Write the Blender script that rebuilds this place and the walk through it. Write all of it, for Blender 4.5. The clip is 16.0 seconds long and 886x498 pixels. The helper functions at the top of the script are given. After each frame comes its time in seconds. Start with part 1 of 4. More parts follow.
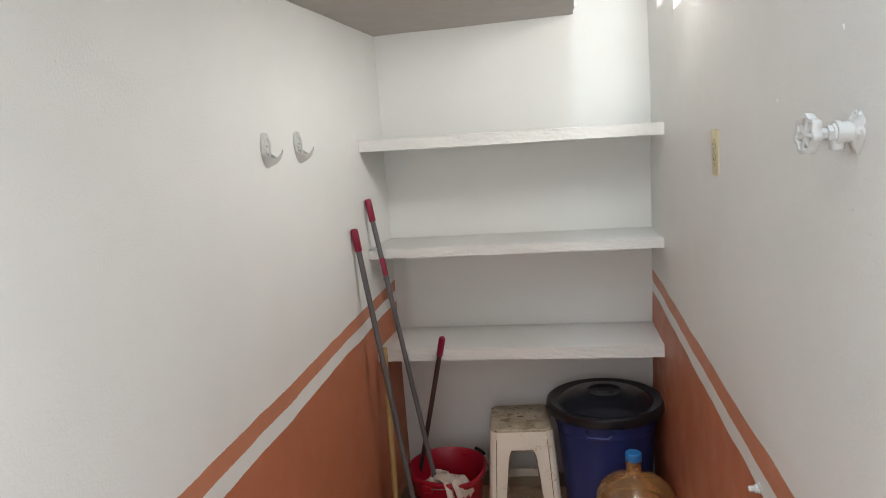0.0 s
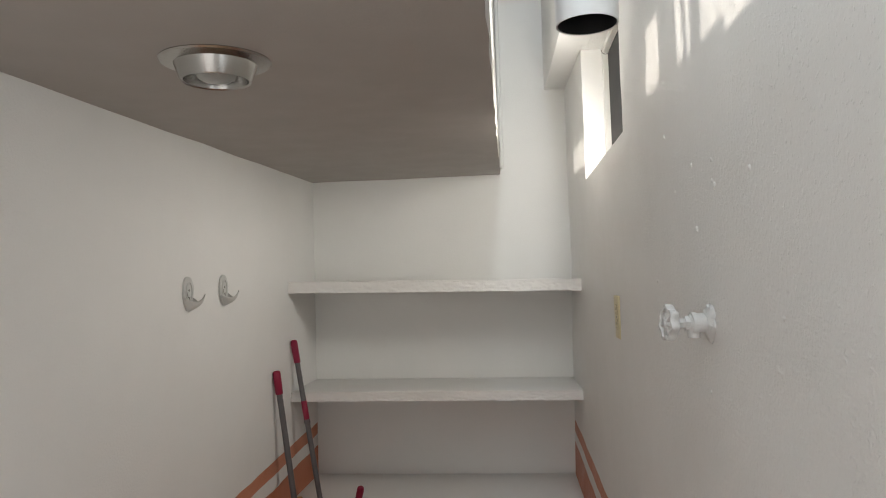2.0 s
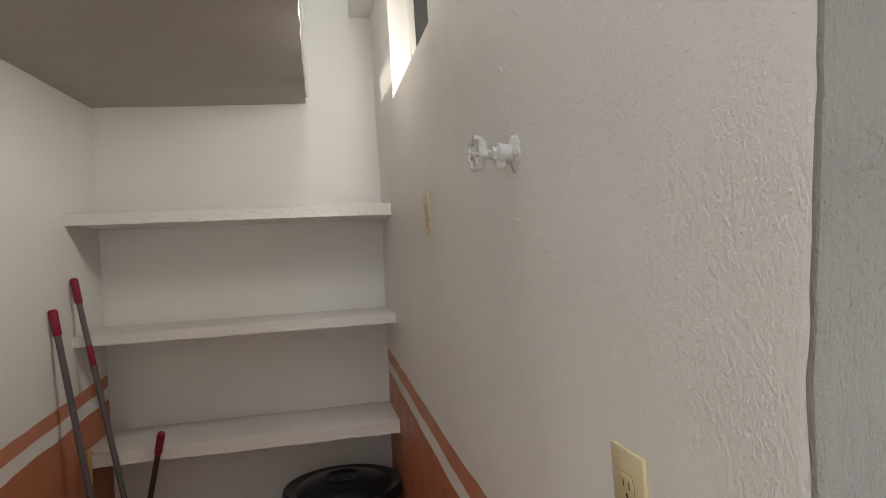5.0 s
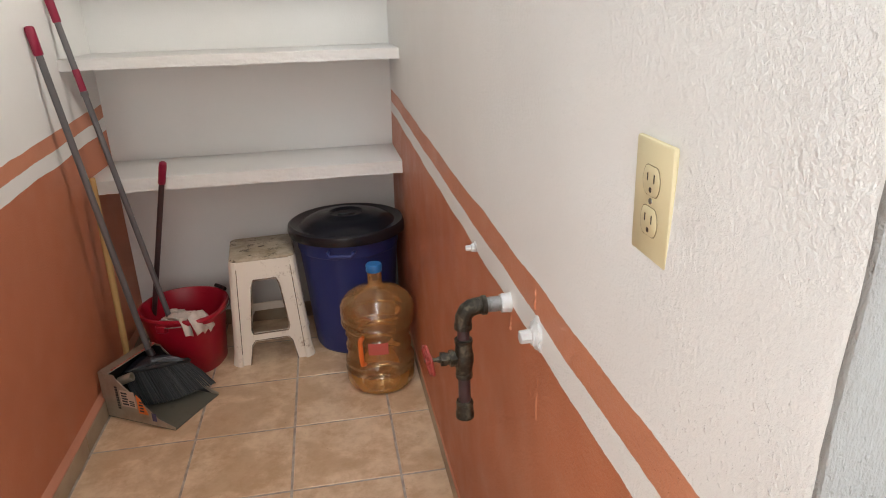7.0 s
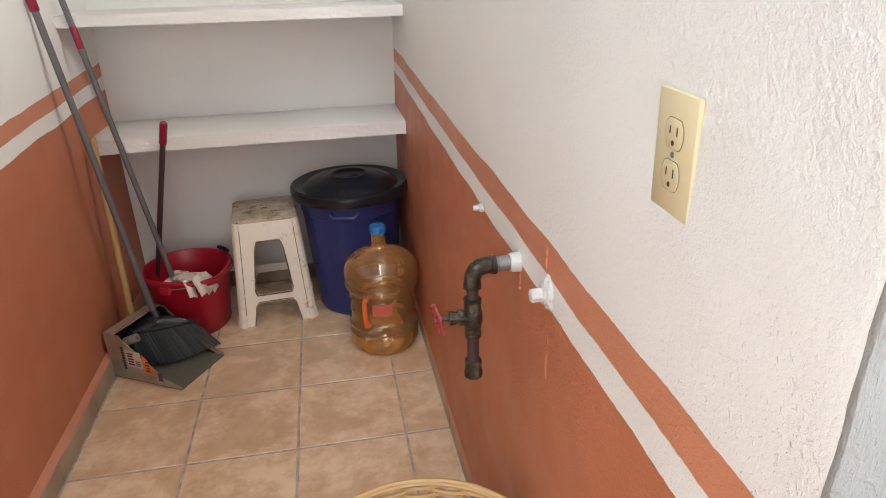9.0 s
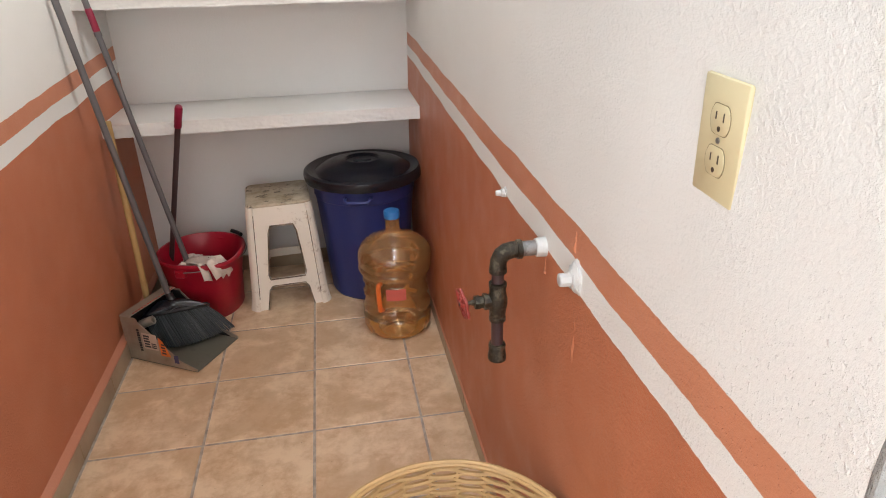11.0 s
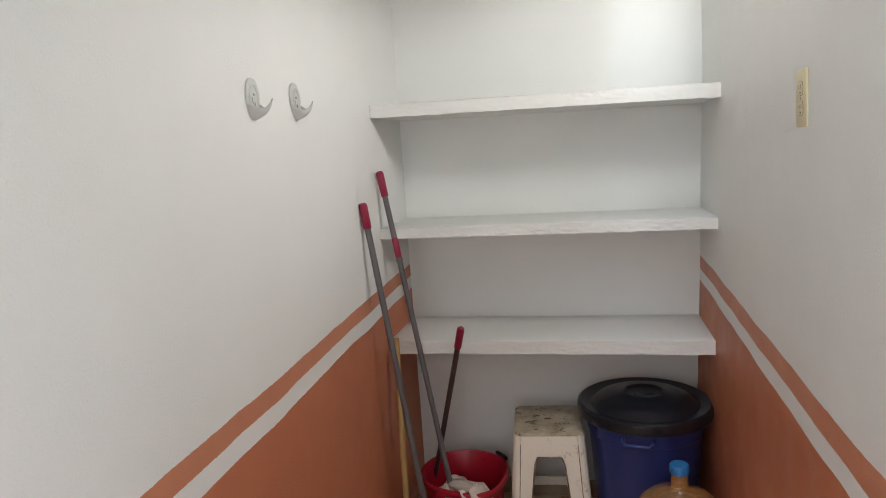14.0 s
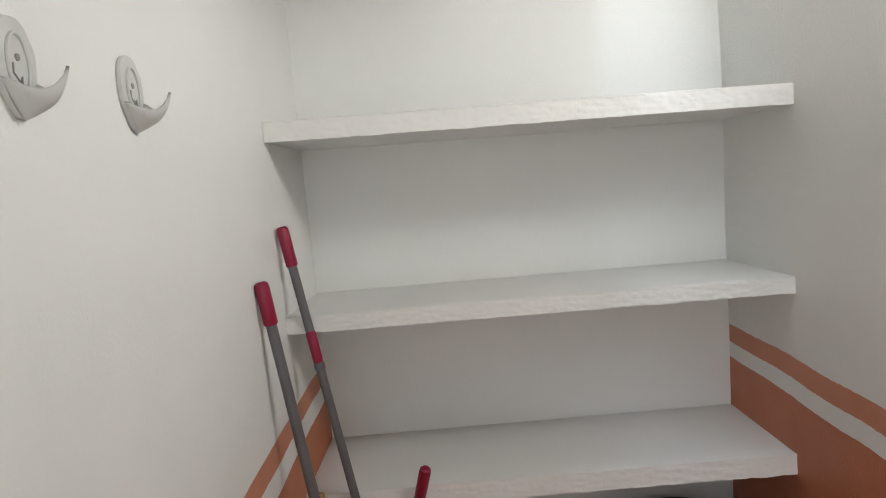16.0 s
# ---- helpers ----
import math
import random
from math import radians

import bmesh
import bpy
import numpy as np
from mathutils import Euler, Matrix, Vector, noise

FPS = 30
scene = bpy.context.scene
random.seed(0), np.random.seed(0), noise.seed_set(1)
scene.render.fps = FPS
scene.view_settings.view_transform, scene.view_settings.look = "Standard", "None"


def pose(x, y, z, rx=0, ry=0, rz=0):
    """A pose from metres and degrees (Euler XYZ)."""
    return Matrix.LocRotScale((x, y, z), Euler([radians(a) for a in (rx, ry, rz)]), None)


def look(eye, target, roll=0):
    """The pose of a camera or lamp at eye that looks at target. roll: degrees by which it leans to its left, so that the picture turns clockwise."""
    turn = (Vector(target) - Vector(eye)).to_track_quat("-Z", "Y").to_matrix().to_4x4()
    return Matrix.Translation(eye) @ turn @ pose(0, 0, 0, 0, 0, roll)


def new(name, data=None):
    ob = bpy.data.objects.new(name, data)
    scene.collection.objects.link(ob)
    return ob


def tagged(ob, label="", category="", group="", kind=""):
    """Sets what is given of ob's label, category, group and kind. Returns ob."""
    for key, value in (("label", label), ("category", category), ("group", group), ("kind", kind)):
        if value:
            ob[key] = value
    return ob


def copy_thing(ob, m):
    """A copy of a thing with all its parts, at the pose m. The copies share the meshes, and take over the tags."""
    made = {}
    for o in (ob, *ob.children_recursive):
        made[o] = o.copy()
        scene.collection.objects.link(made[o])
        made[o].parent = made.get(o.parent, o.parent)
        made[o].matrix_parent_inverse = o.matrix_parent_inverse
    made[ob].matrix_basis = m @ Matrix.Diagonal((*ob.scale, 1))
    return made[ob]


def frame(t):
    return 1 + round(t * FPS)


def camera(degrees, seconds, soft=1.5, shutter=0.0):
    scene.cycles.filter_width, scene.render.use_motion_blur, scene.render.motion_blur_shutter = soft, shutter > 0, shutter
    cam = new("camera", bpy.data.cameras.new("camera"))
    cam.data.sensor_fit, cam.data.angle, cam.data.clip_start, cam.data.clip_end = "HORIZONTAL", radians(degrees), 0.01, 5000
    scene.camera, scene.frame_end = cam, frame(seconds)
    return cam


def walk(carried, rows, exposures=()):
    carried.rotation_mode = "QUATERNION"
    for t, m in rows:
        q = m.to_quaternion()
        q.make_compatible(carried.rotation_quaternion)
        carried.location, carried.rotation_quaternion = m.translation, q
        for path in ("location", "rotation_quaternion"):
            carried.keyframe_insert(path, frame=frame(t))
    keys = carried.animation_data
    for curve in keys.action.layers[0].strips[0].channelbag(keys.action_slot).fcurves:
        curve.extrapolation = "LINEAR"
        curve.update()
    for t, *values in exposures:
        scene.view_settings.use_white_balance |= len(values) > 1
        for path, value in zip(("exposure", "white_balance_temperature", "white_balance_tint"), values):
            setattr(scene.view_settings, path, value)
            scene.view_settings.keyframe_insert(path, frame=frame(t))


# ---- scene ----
cam = camera(68.0, 16.0, soft=1.0)
PATH = [
    (0, (0.824, -2.998, 1.61), (0.45, -1.053, 1.327), -4.3),
    (0.5, (0.839, -3.016, 1.644), (0.495, -1.049, 1.539), -2.6),
    (1, (0.863, -3.015, 1.649), (0.561, -1.038, 1.661), -2.0),
    (1.5, (0.875, -3.013, 1.653), (0.618, -1.031, 1.721), -1.8),
    (2, (0.909, -3.039, 1.668), (0.716, -1.051, 1.773), -1.7),
    (2.5, (0.934, -3.062, 1.733), (0.988, -1.078, 1.984), -1.5),
    (3, (0.941, -3.051, 1.73), (1.134, -1.112, 2.178), -2.1),
    (3.5, (0.928, -3.061, 1.712), (1.164, -1.141, 2.22), -2.4),
    (4, (0.916, -3.035, 1.641), (1.166, -1.114, 2.138), -3.0),
    (4.5, (0.895, -3.018, 1.567), (1.181, -1.06, 1.858), -4.8),
    (5, (0.898, -2.996, 1.459), (1.275, -1.032, 1.47), -3.7),
    (7.5, (0.896, -2.925, 1.369), (1.203, -1.097, 0.619), -1.8),
    (8, (0.893, -2.925, 1.366), (1.198, -1.103, 0.6), -1.8),
    (8.5, (0.888, -2.923, 1.361), (1.194, -1.107, 0.581), -1.8),
    (9, (0.881, -2.921, 1.36), (1.188, -1.111, 0.565), -1.8),
    (11.5, (0.836, -2.923, 1.365), (1.124, -1.129, 0.529), -1.5),
    (12, (0.839, -2.902, 1.423), (1.071, -1.094, 0.601), -1.7),
    (12.5, (0.897, -2.849, 1.516), (0.902, -0.959, 0.863), -2.1),
    (13, (0.911, -2.802, 1.557), (0.696, -0.883, 1.035), -1.1),
    (13.5, (0.818, -2.771, 1.549), (0.448, -0.85, 1.133), -1.5),
    (14, (0.783, -2.71, 1.504), (0.334, -0.782, 1.215), -3.8),
    (14.5, (0.63, -2.535, 1.548), (0.312, -0.578, 1.281), -4.9),
    (15, (0.549, -2.31, 1.548), (0.313, -0.34, 1.299), -5.4),
    (15.5, (0.443, -2.094, 1.516), (0.26, -0.119, 1.263), -5.1),
    (16, (0.403, -1.887, 1.511), (0.377, 0.104, 1.322), -5.2),
]
EXPO = [(0, 0.7, 6350, 9), (1, 0.38, 6450, 10), (2, 0.0, 6650, 11), (2.5, -0.24, 6800, 12), (3.5, -0.62, 7250, 13), (4.5, -0.42, 7150, 14), (5, -0.13, 7050, 13),
        (7.5, 1.19, 6600, 12), (9, 1.24, 6550, 12), (11.5, 1.33, 6550, 12), (12.5, 1.2, 6450, 11), (14.5, 0.66, 6300, 9), (16, 0.64, 6300, 9)]
walk(cam, [(t, look(eye, target, roll)) for t, eye, target, roll in PATH], EXPO)

# ---- daylight and added fill lamps ----
SUN_DIR = Vector((1.0, 2.2, -1.45)).normalized()      # the way the sunlight travels
elev = math.asin(-SUN_DIR.z)
world = bpy.data.worlds.new("world")
scene.world = world
world.use_nodes = True
wn = world.node_tree.nodes
sky = wn.new("ShaderNodeTexSky")
sky.sky_type = "NISHITA"
sky.sun_disc = False
sky.sun_elevation = elev
sky.sun_rotation = math.atan2(-SUN_DIR.x, -SUN_DIR.y)
wn["Background"].inputs["Strength"].default_value = 0.1
world.node_tree.links.new(sky.outputs[0], wn["Background"].inputs["Color"])
sun = new("sun", bpy.data.lights.new("sun", "SUN"))
sun.data.energy, sun.data.angle, sun.data.color = 7.0, radians(0.6), (1.0, 0.94, 0.85)
sun.matrix_world = look((0, 0, 0), SUN_DIR)


def area_lamp(name, eye, target, sx, sy, watts, color):
    """A rectangular area lamp: daylight at an opening, or an added fill."""
    ob = new(name, bpy.data.lights.new(name, "AREA"))
    ob.data.shape, ob.data.size, ob.data.size_y = "RECTANGLE", sx, sy
    ob.data.energy, ob.data.color = watts, color
    ob.matrix_world = look(eye, target)
    return ob


area_lamp("doorway_daylight", (1.90, -3.30, 1.10), (0.4, -2.6, 0.9), 0.8, 1.3, 8.0, (0.90, 0.96, 1.0))
# added fill from the front, where the wall has no opening
area_lamp("front_fill", (0.55, -3.70, 1.15), (0.55, 0.0, 1.05), 0.95, 1.7, 6.4, (0.95, 0.98, 1.0))
# added fill from above, below the unseen entrance roof
area_lamp("entrance_fill", (0.56, -3.32, 2.42), (0.50, -3.10, 1.5), 1.0, 0.7, 3.8, (0.93, 0.975, 1.0))
# added fill for sunlight bounced around the niche; the window gives none
area_lamp("bounce_fill", (1.183, -1.12, 2.14), (0.0, -0.62, 2.05), 0.42, 0.18, 6.5, (1.0, 0.975, 0.92))
area_lamp("clerestory_daylight", (0.872, -1.95, 2.58), (1.5, -1.9, 2.3), 2.1, 0.14, 2, (0.80, 0.91, 1.0))
area_lamp("shaft_daylight", (1.0, -2.15, 3.15), (1.0, -1.565, 2.34), 0.20, 2.6, 12, (0.83, 0.92, 1.0))

# ---- materials ----


class Mat:
    """A procedural material with a few shortcuts."""

    def __init__(self, name, color=(0.8, 0.8, 0.8), rough=0.5, metal=0.0, spec=0.5):
        self.m = bpy.data.materials.new(name)
        self.m.use_nodes = True
        self.t = self.m.node_tree
        self.b = self.t.nodes["Principled BSDF"]
        self.b.inputs["Base Color"].default_value = (*color, 1)
        self.b.inputs["Roughness"].default_value = rough
        self.b.inputs["Metallic"].default_value = metal
        self.b.inputs["Specular IOR Level"].default_value = spec
        self.coord = None

    def n(self, kind, **sets):
        node = self.t.nodes.new(kind)
        for key, value in sets.items():
            node.inputs[key].default_value = value
        return node

    def link(self, a, b):
        self.t.links.new(a, b)

    def co(self, scale=(1, 1, 1), source="Object"):
        tc = self.n("ShaderNodeTexCoord")
        mp = self.n("ShaderNodeMapping", Scale=scale)
        self.link(tc.outputs[source], mp.inputs[0])
        return mp.outputs[0]

    def noise(self, scale, detail=4, rough=0.55, stretch=(1, 1, 1)):
        nz = self.n("ShaderNodeTexNoise", Scale=scale, Detail=detail, Roughness=rough)
        self.link(self.co(stretch), nz.inputs["Vector"])
        return nz.outputs["Fac"]

    def ramp(self, fac, lo, hi, a=(0, 0, 0), b=(1, 1, 1)):
        r = self.n("ShaderNodeValToRGB")
        r.color_ramp.elements[0].position, r.color_ramp.elements[1].position = lo, hi
        r.color_ramp.elements[0].color, r.color_ramp.elements[1].color = (*a, 1), (*b, 1)
        self.link(fac, r.inputs[0])
        return r.outputs[0]

    def mix(self, fac, a, b):
        mx = self.t.nodes.new("ShaderNodeMix")
        mx.data_type = "RGBA"
        for value, socket in ((fac, mx.inputs[0]), (a, mx.inputs[6]), (b, mx.inputs[7])):
            if isinstance(value, (tuple, float, int)):
                socket.default_value = (*value, 1) if isinstance(value, tuple) else value
            else:
                self.link(value, socket)
        return mx.outputs[2]

    def math(self, op, a, b=0.0, c=0.0):
        mt = self.t.nodes.new("ShaderNodeMath")
        mt.operation = op
        for value, socket in ((a, mt.inputs[0]), (b, mt.inputs[1]), (c, mt.inputs[2])):
            if isinstance(value, (float, int)):
                socket.default_value = value
            else:
                self.link(value, socket)
        return mt.outputs[0]

    def base(self, out):
        self.link(out, self.b.inputs["Base Color"])

    def bump(self, heights):
        """heights: rows of (socket, strength, distance), chained."""
        last = None
        for h, strength, dist in heights:
            bp = self.n("ShaderNodeBump", Strength=strength, Distance=dist)
            self.link(h, bp.inputs["Height"])
            if last:
                self.link(last, bp.inputs["Normal"])
            last = bp.outputs[0]
        self.link(last, self.b.inputs["Normal"])
        return self


def plaster(name, rough_amount=1.0, stripe=None, color=(0.8, 0.795, 0.77), gloss=0.42, warm_bounce=False, brushed=False):
    """White gloss paint on hand-trowelled plaster; stripe = (slope, field top, band low, band high)."""
    m = Mat(name, color, gloss)
    fleck = m.noise(2.3, 5, 0.6)
    col = m.mix(m.ramp(fleck, 0.3, 0.75), tuple(c * 0.95 for c in color), color)
    if stripe:
        slope, field, low, high = stripe
        sep = m.n("ShaderNodeSeparateXYZ")
        m.link(m.co(), sep.inputs[0])
        h = m.math("MULTIPLY_ADD", sep.outputs[1], -slope, sep.outputs[2])
        wob = m.math("MULTIPLY_ADD", m.noise(2.6, 2), 0.03, -0.015)
        fine = m.math("MULTIPLY_ADD", m.noise(60, 2), 0.004, -0.002)
        h = m.math("ADD", m.math("ADD", h, wob), fine)

        def below(z):
            return m.math("MINIMUM", 1.0, m.math("MAXIMUM", 0.0, m.math("MULTIPLY", m.math("SUBTRACT", z, h), 700.0)))
        fieldf = below(field)
        band = m.math("MULTIPLY", below(high), m.math("SUBTRACT", 1.0, below(low)))
        terra = m.mix(m.ramp(m.noise(3.5, 5, 0.6), 0.3, 0.75), (0.47, 0.158, 0.078), (0.51, 0.178, 0.09))
        terra2 = m.mix(m.ramp(m.noise(7, 4), 0.3, 0.7), (0.52, 0.205, 0.115), (0.57, 0.23, 0.13))
        col = m.mix(fieldf, col, terra)
        col = m.mix(band, col, terra2)
    if warm_bounce:        # salmon bounce light painted onto the upper part of the shaft
        sp = m.n("ShaderNodeSeparateXYZ")
        m.link(m.co(), sp.inputs[0])
        up = m.math("MULTIPLY", m.math("SUBTRACT", sp.outputs[2], 2.96), 6.0)
        dn = m.math("MULTIPLY", m.math("SUBTRACT", 3.75, sp.outputs[2]), 3.0)
        amount = m.math("MAXIMUM", 0.0, m.math("MINIMUM", 1.0, m.math("MINIMUM", up, dn)))
        col = m.mix(amount, col, (0.74, 0.56, 0.48))
    m.base(col)
    # trowel marks, paint lumps and brushed grain
    lumps = m.ramp(m.noise(150, 2, 0.5), 0.60, 0.72)
    patch = m.ramp(m.noise(1.9, 4, 0.7), 0.46, 0.62)
    lump = m.math("MULTIPLY", lumps, patch)
    brush = [(m.noise(40, 5, 0.7, (0.25, 1, 1.6) if brushed is True else brushed), 0.9, 0.006)] if brushed else []
    m.bump(brush + [(m.noise(3.0, 2), 0.35 * min(1, rough_amount), 0.03),
            (m.math("MULTIPLY", m.noise(80, 6, 0.75), m.ramp(m.noise(1.3, 2), 0.35, 0.7, (0.35,) * 3, (1, 1, 1))), 0.20 * rough_amount, 0.005),
            (m.math("MULTIPLY", m.noise(135, 4, 0.7), m.ramp(m.noise(2.1, 3), 0.4, 0.62, (0.15,) * 3, (1, 1, 1))), 0.8 * rough_amount, 0.004),
            (lump, 0.38 * rough_amount, 0.003),
            (m.noise(130, 3, 0.6), 0.30 * rough_amount, 0.0016)])
    m.link(m.ramp(m.noise(9, 3), 0.2, 0.8, (gloss - 0.1,) * 3, (gloss + 0.14,) * 3), m.b.inputs["Roughness"])
    return m.m


M = {}
M["wall_l"] = plaster("plaster_left", 0.7, (0.050, 0.936, 0.986, 1.037), gloss=0.5)
M["wall_r"] = plaster("plaster_right", 1.15, (0.030, 0.944, 0.990, 1.043), gloss=0.42)
M["wall_b"] = plaster("plaster_back", 0.35, gloss=0.55)
M["wall_end"] = plaster("plaster_end", 0.35, gloss=0.55, warm_bounce=True)
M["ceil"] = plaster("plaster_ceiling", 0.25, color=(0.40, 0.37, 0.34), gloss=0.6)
# jamb colour darkened for the shade on a face turned from the daylight
M["jamb"] = plaster("plaster_jamb_shaded", 1.6, color=(0.29, 0.285, 0.27), gloss=0.6, brushed=(1, 1, 0.22))
M["soffit"] = plaster("brown_soffit", 0.3, color=(0.24, 0.18, 0.14), gloss=0.6)
M["shelf"] = plaster("plaster_shelf", 0.35, color=(0.74, 0.725, 0.70), gloss=0.5)
M["shelf_top"] = plaster("plaster_shelf_top", 0.4, color=(0.76, 0.75, 0.73), gloss=0.42)
M["gloss_paint"] = plaster("white_gloss_paint", 0.5, color=(0.60, 0.60, 0.585), gloss=0.3)
M["drip"] = plaster("terracotta_drip", 0.2, color=(0.50, 0.185, 0.098), gloss=0.35)
M["ledge"] = plaster("terracotta_ledge", 0.6, color=(0.56, 0.24, 0.15))


t = Mat("ceramic_tile", rough=0.28)
info = t.n("ShaderNodeObjectInfo")
shift = t.n("ShaderNodeVectorMath")
shift.operation = "ADD"
t.link(t.co(), shift.inputs[0])
scl = t.n("ShaderNodeVectorMath")
scl.operation = "SCALE"
scl.inputs["Scale"].default_value = 17.0
comb = t.n("ShaderNodeCombineXYZ")
for k in range(3):
    t.link(info.outputs["Random"], comb.inputs[k])
t.link(comb.outputs[0], scl.inputs[0])
t.link(scl.outputs[0], shift.inputs[1])
cloud = t.n("ShaderNodeTexNoise", Scale=13.0, Detail=8, Roughness=0.68, Distortion=0.15)
t.link(shift.outputs[0], cloud.inputs["Vector"])
cloud2 = t.n("ShaderNodeTexNoise", Scale=5.0, Detail=6, Distortion=0.4)
t.link(shift.outputs[0], cloud2.inputs["Vector"])
c1 = t.ramp(cloud.outputs["Fac"], 0.36, 0.60, (0.57, 0.365, 0.21), (0.78, 0.59, 0.40))
c2 = t.mix(t.ramp(cloud2.outputs["Fac"], 0.52, 0.60, (0, 0, 0), (0.6, 0.6, 0.6)), c1, (0.52, 0.33, 0.185))
c2 = t.mix(t.math("MULTIPLY", info.outputs["Random"], 0.12), c2, (0.62, 0.42, 0.30))
pit = t.n("ShaderNodeTexVoronoi", Scale=42.0)
t.link(shift.outputs[0], pit.inputs["Vector"])
speck = t.ramp(pit.outputs["Distance"], 0.05, 0.09, (1, 1, 1), (0, 0, 0))
sparse = t.math("MULTIPLY", speck, t.ramp(t.noise(6, 2), 0.5, 0.6))
t.base(t.mix(t.math("MULTIPLY", sparse, 0.8), c2, (0.25, 0.13, 0.07)))
t.bump([(cloud.outputs["Fac"], 0.15, 0.004)])
M["tile"] = t.m
t = Mat("skirting_tile", rough=0.35)
t.base(t.ramp(t.noise(7, 5), 0.35, 0.7, (0.30, 0.215, 0.14), (0.42, 0.33, 0.23)))
M["skirt"] = t.m
t = Mat("grout", rough=0.9)
t.base(t.ramp(t.noise(25, 5), 0.35, 0.7, (0.30, 0.245, 0.20), (0.55, 0.48, 0.41)))
M["grout"] = t.m


def plain(name, color, rough=0.4, metal=0.0, dirt=None, dirt_at=(0.55, 0.75), scale=8, bump=0.1, spec=0.5):
    m = Mat(name, color, rough, metal, spec)
    dark = dirt or tuple(c * 0.72 for c in color)
    m.base(m.mix(m.ramp(m.noise(scale, 6, 0.65), *dirt_at), color, dark))
    m.bump([(m.noise(scale * 9, 4), bump, 0.003)])
    return m.m


M["grey_pole"] = plain("grey_coated_tube", (0.115, 0.108, 0.110), 0.38, 0.0, (0.07, 0.06, 0.06))
M["dark_pole"] = plain("dark_coated_tube", (0.055, 0.030, 0.032), 0.35)
M["red_cap"] = plain("crimson_plastic", (0.25, 0.005, 0.035), 0.42)
M["wood"] = plain("wooden_stick", (0.43, 0.27, 0.10), 0.5, dirt=(0.34, 0.18, 0.06), scale=14)
M["bucket"] = plain("red_bucket_plastic", (0.36, 0.006, 0.022), 0.36, dirt=(0.25, 0.006, 0.018))
M["cloth"] = plain("mop_cloth", (0.66, 0.57, 0.51), 0.9, dirt=(0.45, 0.37, 0.32), scale=20, bump=0.4)
M["bin"] = plain("navy_plastic", (0.022, 0.034, 0.155), 0.38, dirt=(0.016, 0.024, 0.11))
M["lid"] = plain("black_plastic", (0.010, 0.011, 0.016), 0.25)
M["black"] = plain("black_rubber", (0.012, 0.012, 0.013), 0.45)
M["ivory"] = plain("ivory_plastic", (0.66, 0.58, 0.36), 0.35, dirt=(0.60, 0.52, 0.31), bump=0.02)
M["ivory_shade"] = plain("shaded_ivory", (0.24, 0.19, 0.10), 0.6)
M["hole"] = plain("socket_hole", (0.05, 0.035, 0.022), 0.6)
M["iron"] = plain("galvanised_iron", (0.028, 0.022, 0.014), 0.3, 0.4, dirt=(0.19, 0.165, 0.11), dirt_at=(0.50, 0.72), scale=55, bump=0.6)
M["zinc"] = plain("greyed_zinc_pipe", (0.27, 0.27, 0.265), 0.35, 0.5, dirt=(0.10, 0.095, 0.085), dirt_at=(0.45, 0.62), scale=45, bump=0.3)
M["red_wheel"] = plain("worn_red_enamel", (0.30, 0.04, 0.03), 0.4, dirt=(0.10, 0.05, 0.04), scale=60)
M["hook"] = plain("white_hook_plastic", (0.56, 0.56, 0.535), 0.32, bump=0.02)
M["steel"] = plain("brushed_steel", (0.44, 0.425, 0.40), 0.26, 1.0, dirt=(0.33, 0.315, 0.29), scale=12, bump=0.05)
M["screw"] = plain("screw_steel", (0.3, 0.29, 0.27), 0.4, 0.8)
M["duct"] = plain("white_painted_duct", (0.74, 0.75, 0.75), 0.45, dirt=(0.68, 0.68, 0.67), scale=5)
M["orange"] = plain("orange_plastic", (0.80, 0.17, 0.03), 0.35)
M["blue_cap"] = plain("blue_cap_plastic", (0.02, 0.16, 0.42), 0.35)
M["sticker"] = plain("red_sticker", (0.62, 0.13, 0.10), 0.5)
M["dark_glass"] = plain("dark_window_pane", (0.045, 0.045, 0.047), 0.5, spec=0.05)
M["frame"] = plain("aluminium_frame", (0.72, 0.72, 0.68), 0.4)
M["beige"] = plain("beige_wall_paint", (0.32, 0.29, 0.25), 0.6)
M["print_dark"] = plain("printed_black", (0.03, 0.028, 0.03), 0.5)
M["print_cream"] = plain("printed_cream", (0.55, 0.42, 0.33), 0.5)
M["print_orange"] = plain("printed_orange", (0.72, 0.16, 0.03), 0.5)
M["print_navy"] = plain("printed_navy", (0.05, 0.05, 0.13), 0.5)
M["print_red"] = plain("printed_red", (0.45, 0.06, 0.05), 0.5)
M["pan"] = plain("tin_sheet", (0.40, 0.35, 0.28), 0.35, 0.55, dirt=(0.26, 0.20, 0.15), dirt_at=(0.4, 0.75), scale=9, bump=0.15)
M["pan_floor"] = plain("worn_tin_floor", (0.17, 0.165, 0.13), 0.5, 0.3, dirt=(0.10, 0.095, 0.075), scale=12)
t = Mat("charcoal_bristle", rough=0.45)
isl = t.n("ShaderNodeNewGeometry")
t.base(t.ramp(isl.outputs["Random Per Island"], 0.0, 1.0, (0.008, 0.011, 0.012), (0.085, 0.10, 0.105)))
M["bristle"] = t.m

t = Mat("stool_plastic", rough=0.42)
stain = t.ramp(t.noise(9, 8, 0.8), 0.57, 0.645)
c1 = t.mix(t.math("MULTIPLY", stain, 0.75), (0.84, 0.77, 0.67), (0.30, 0.19, 0.11))
t.base(c1)
t.bump([(t.noise(40, 4), 0.12, 0.003)])
M["stool"] = t.m
t = Mat("stool_seat_stained", rough=0.6)
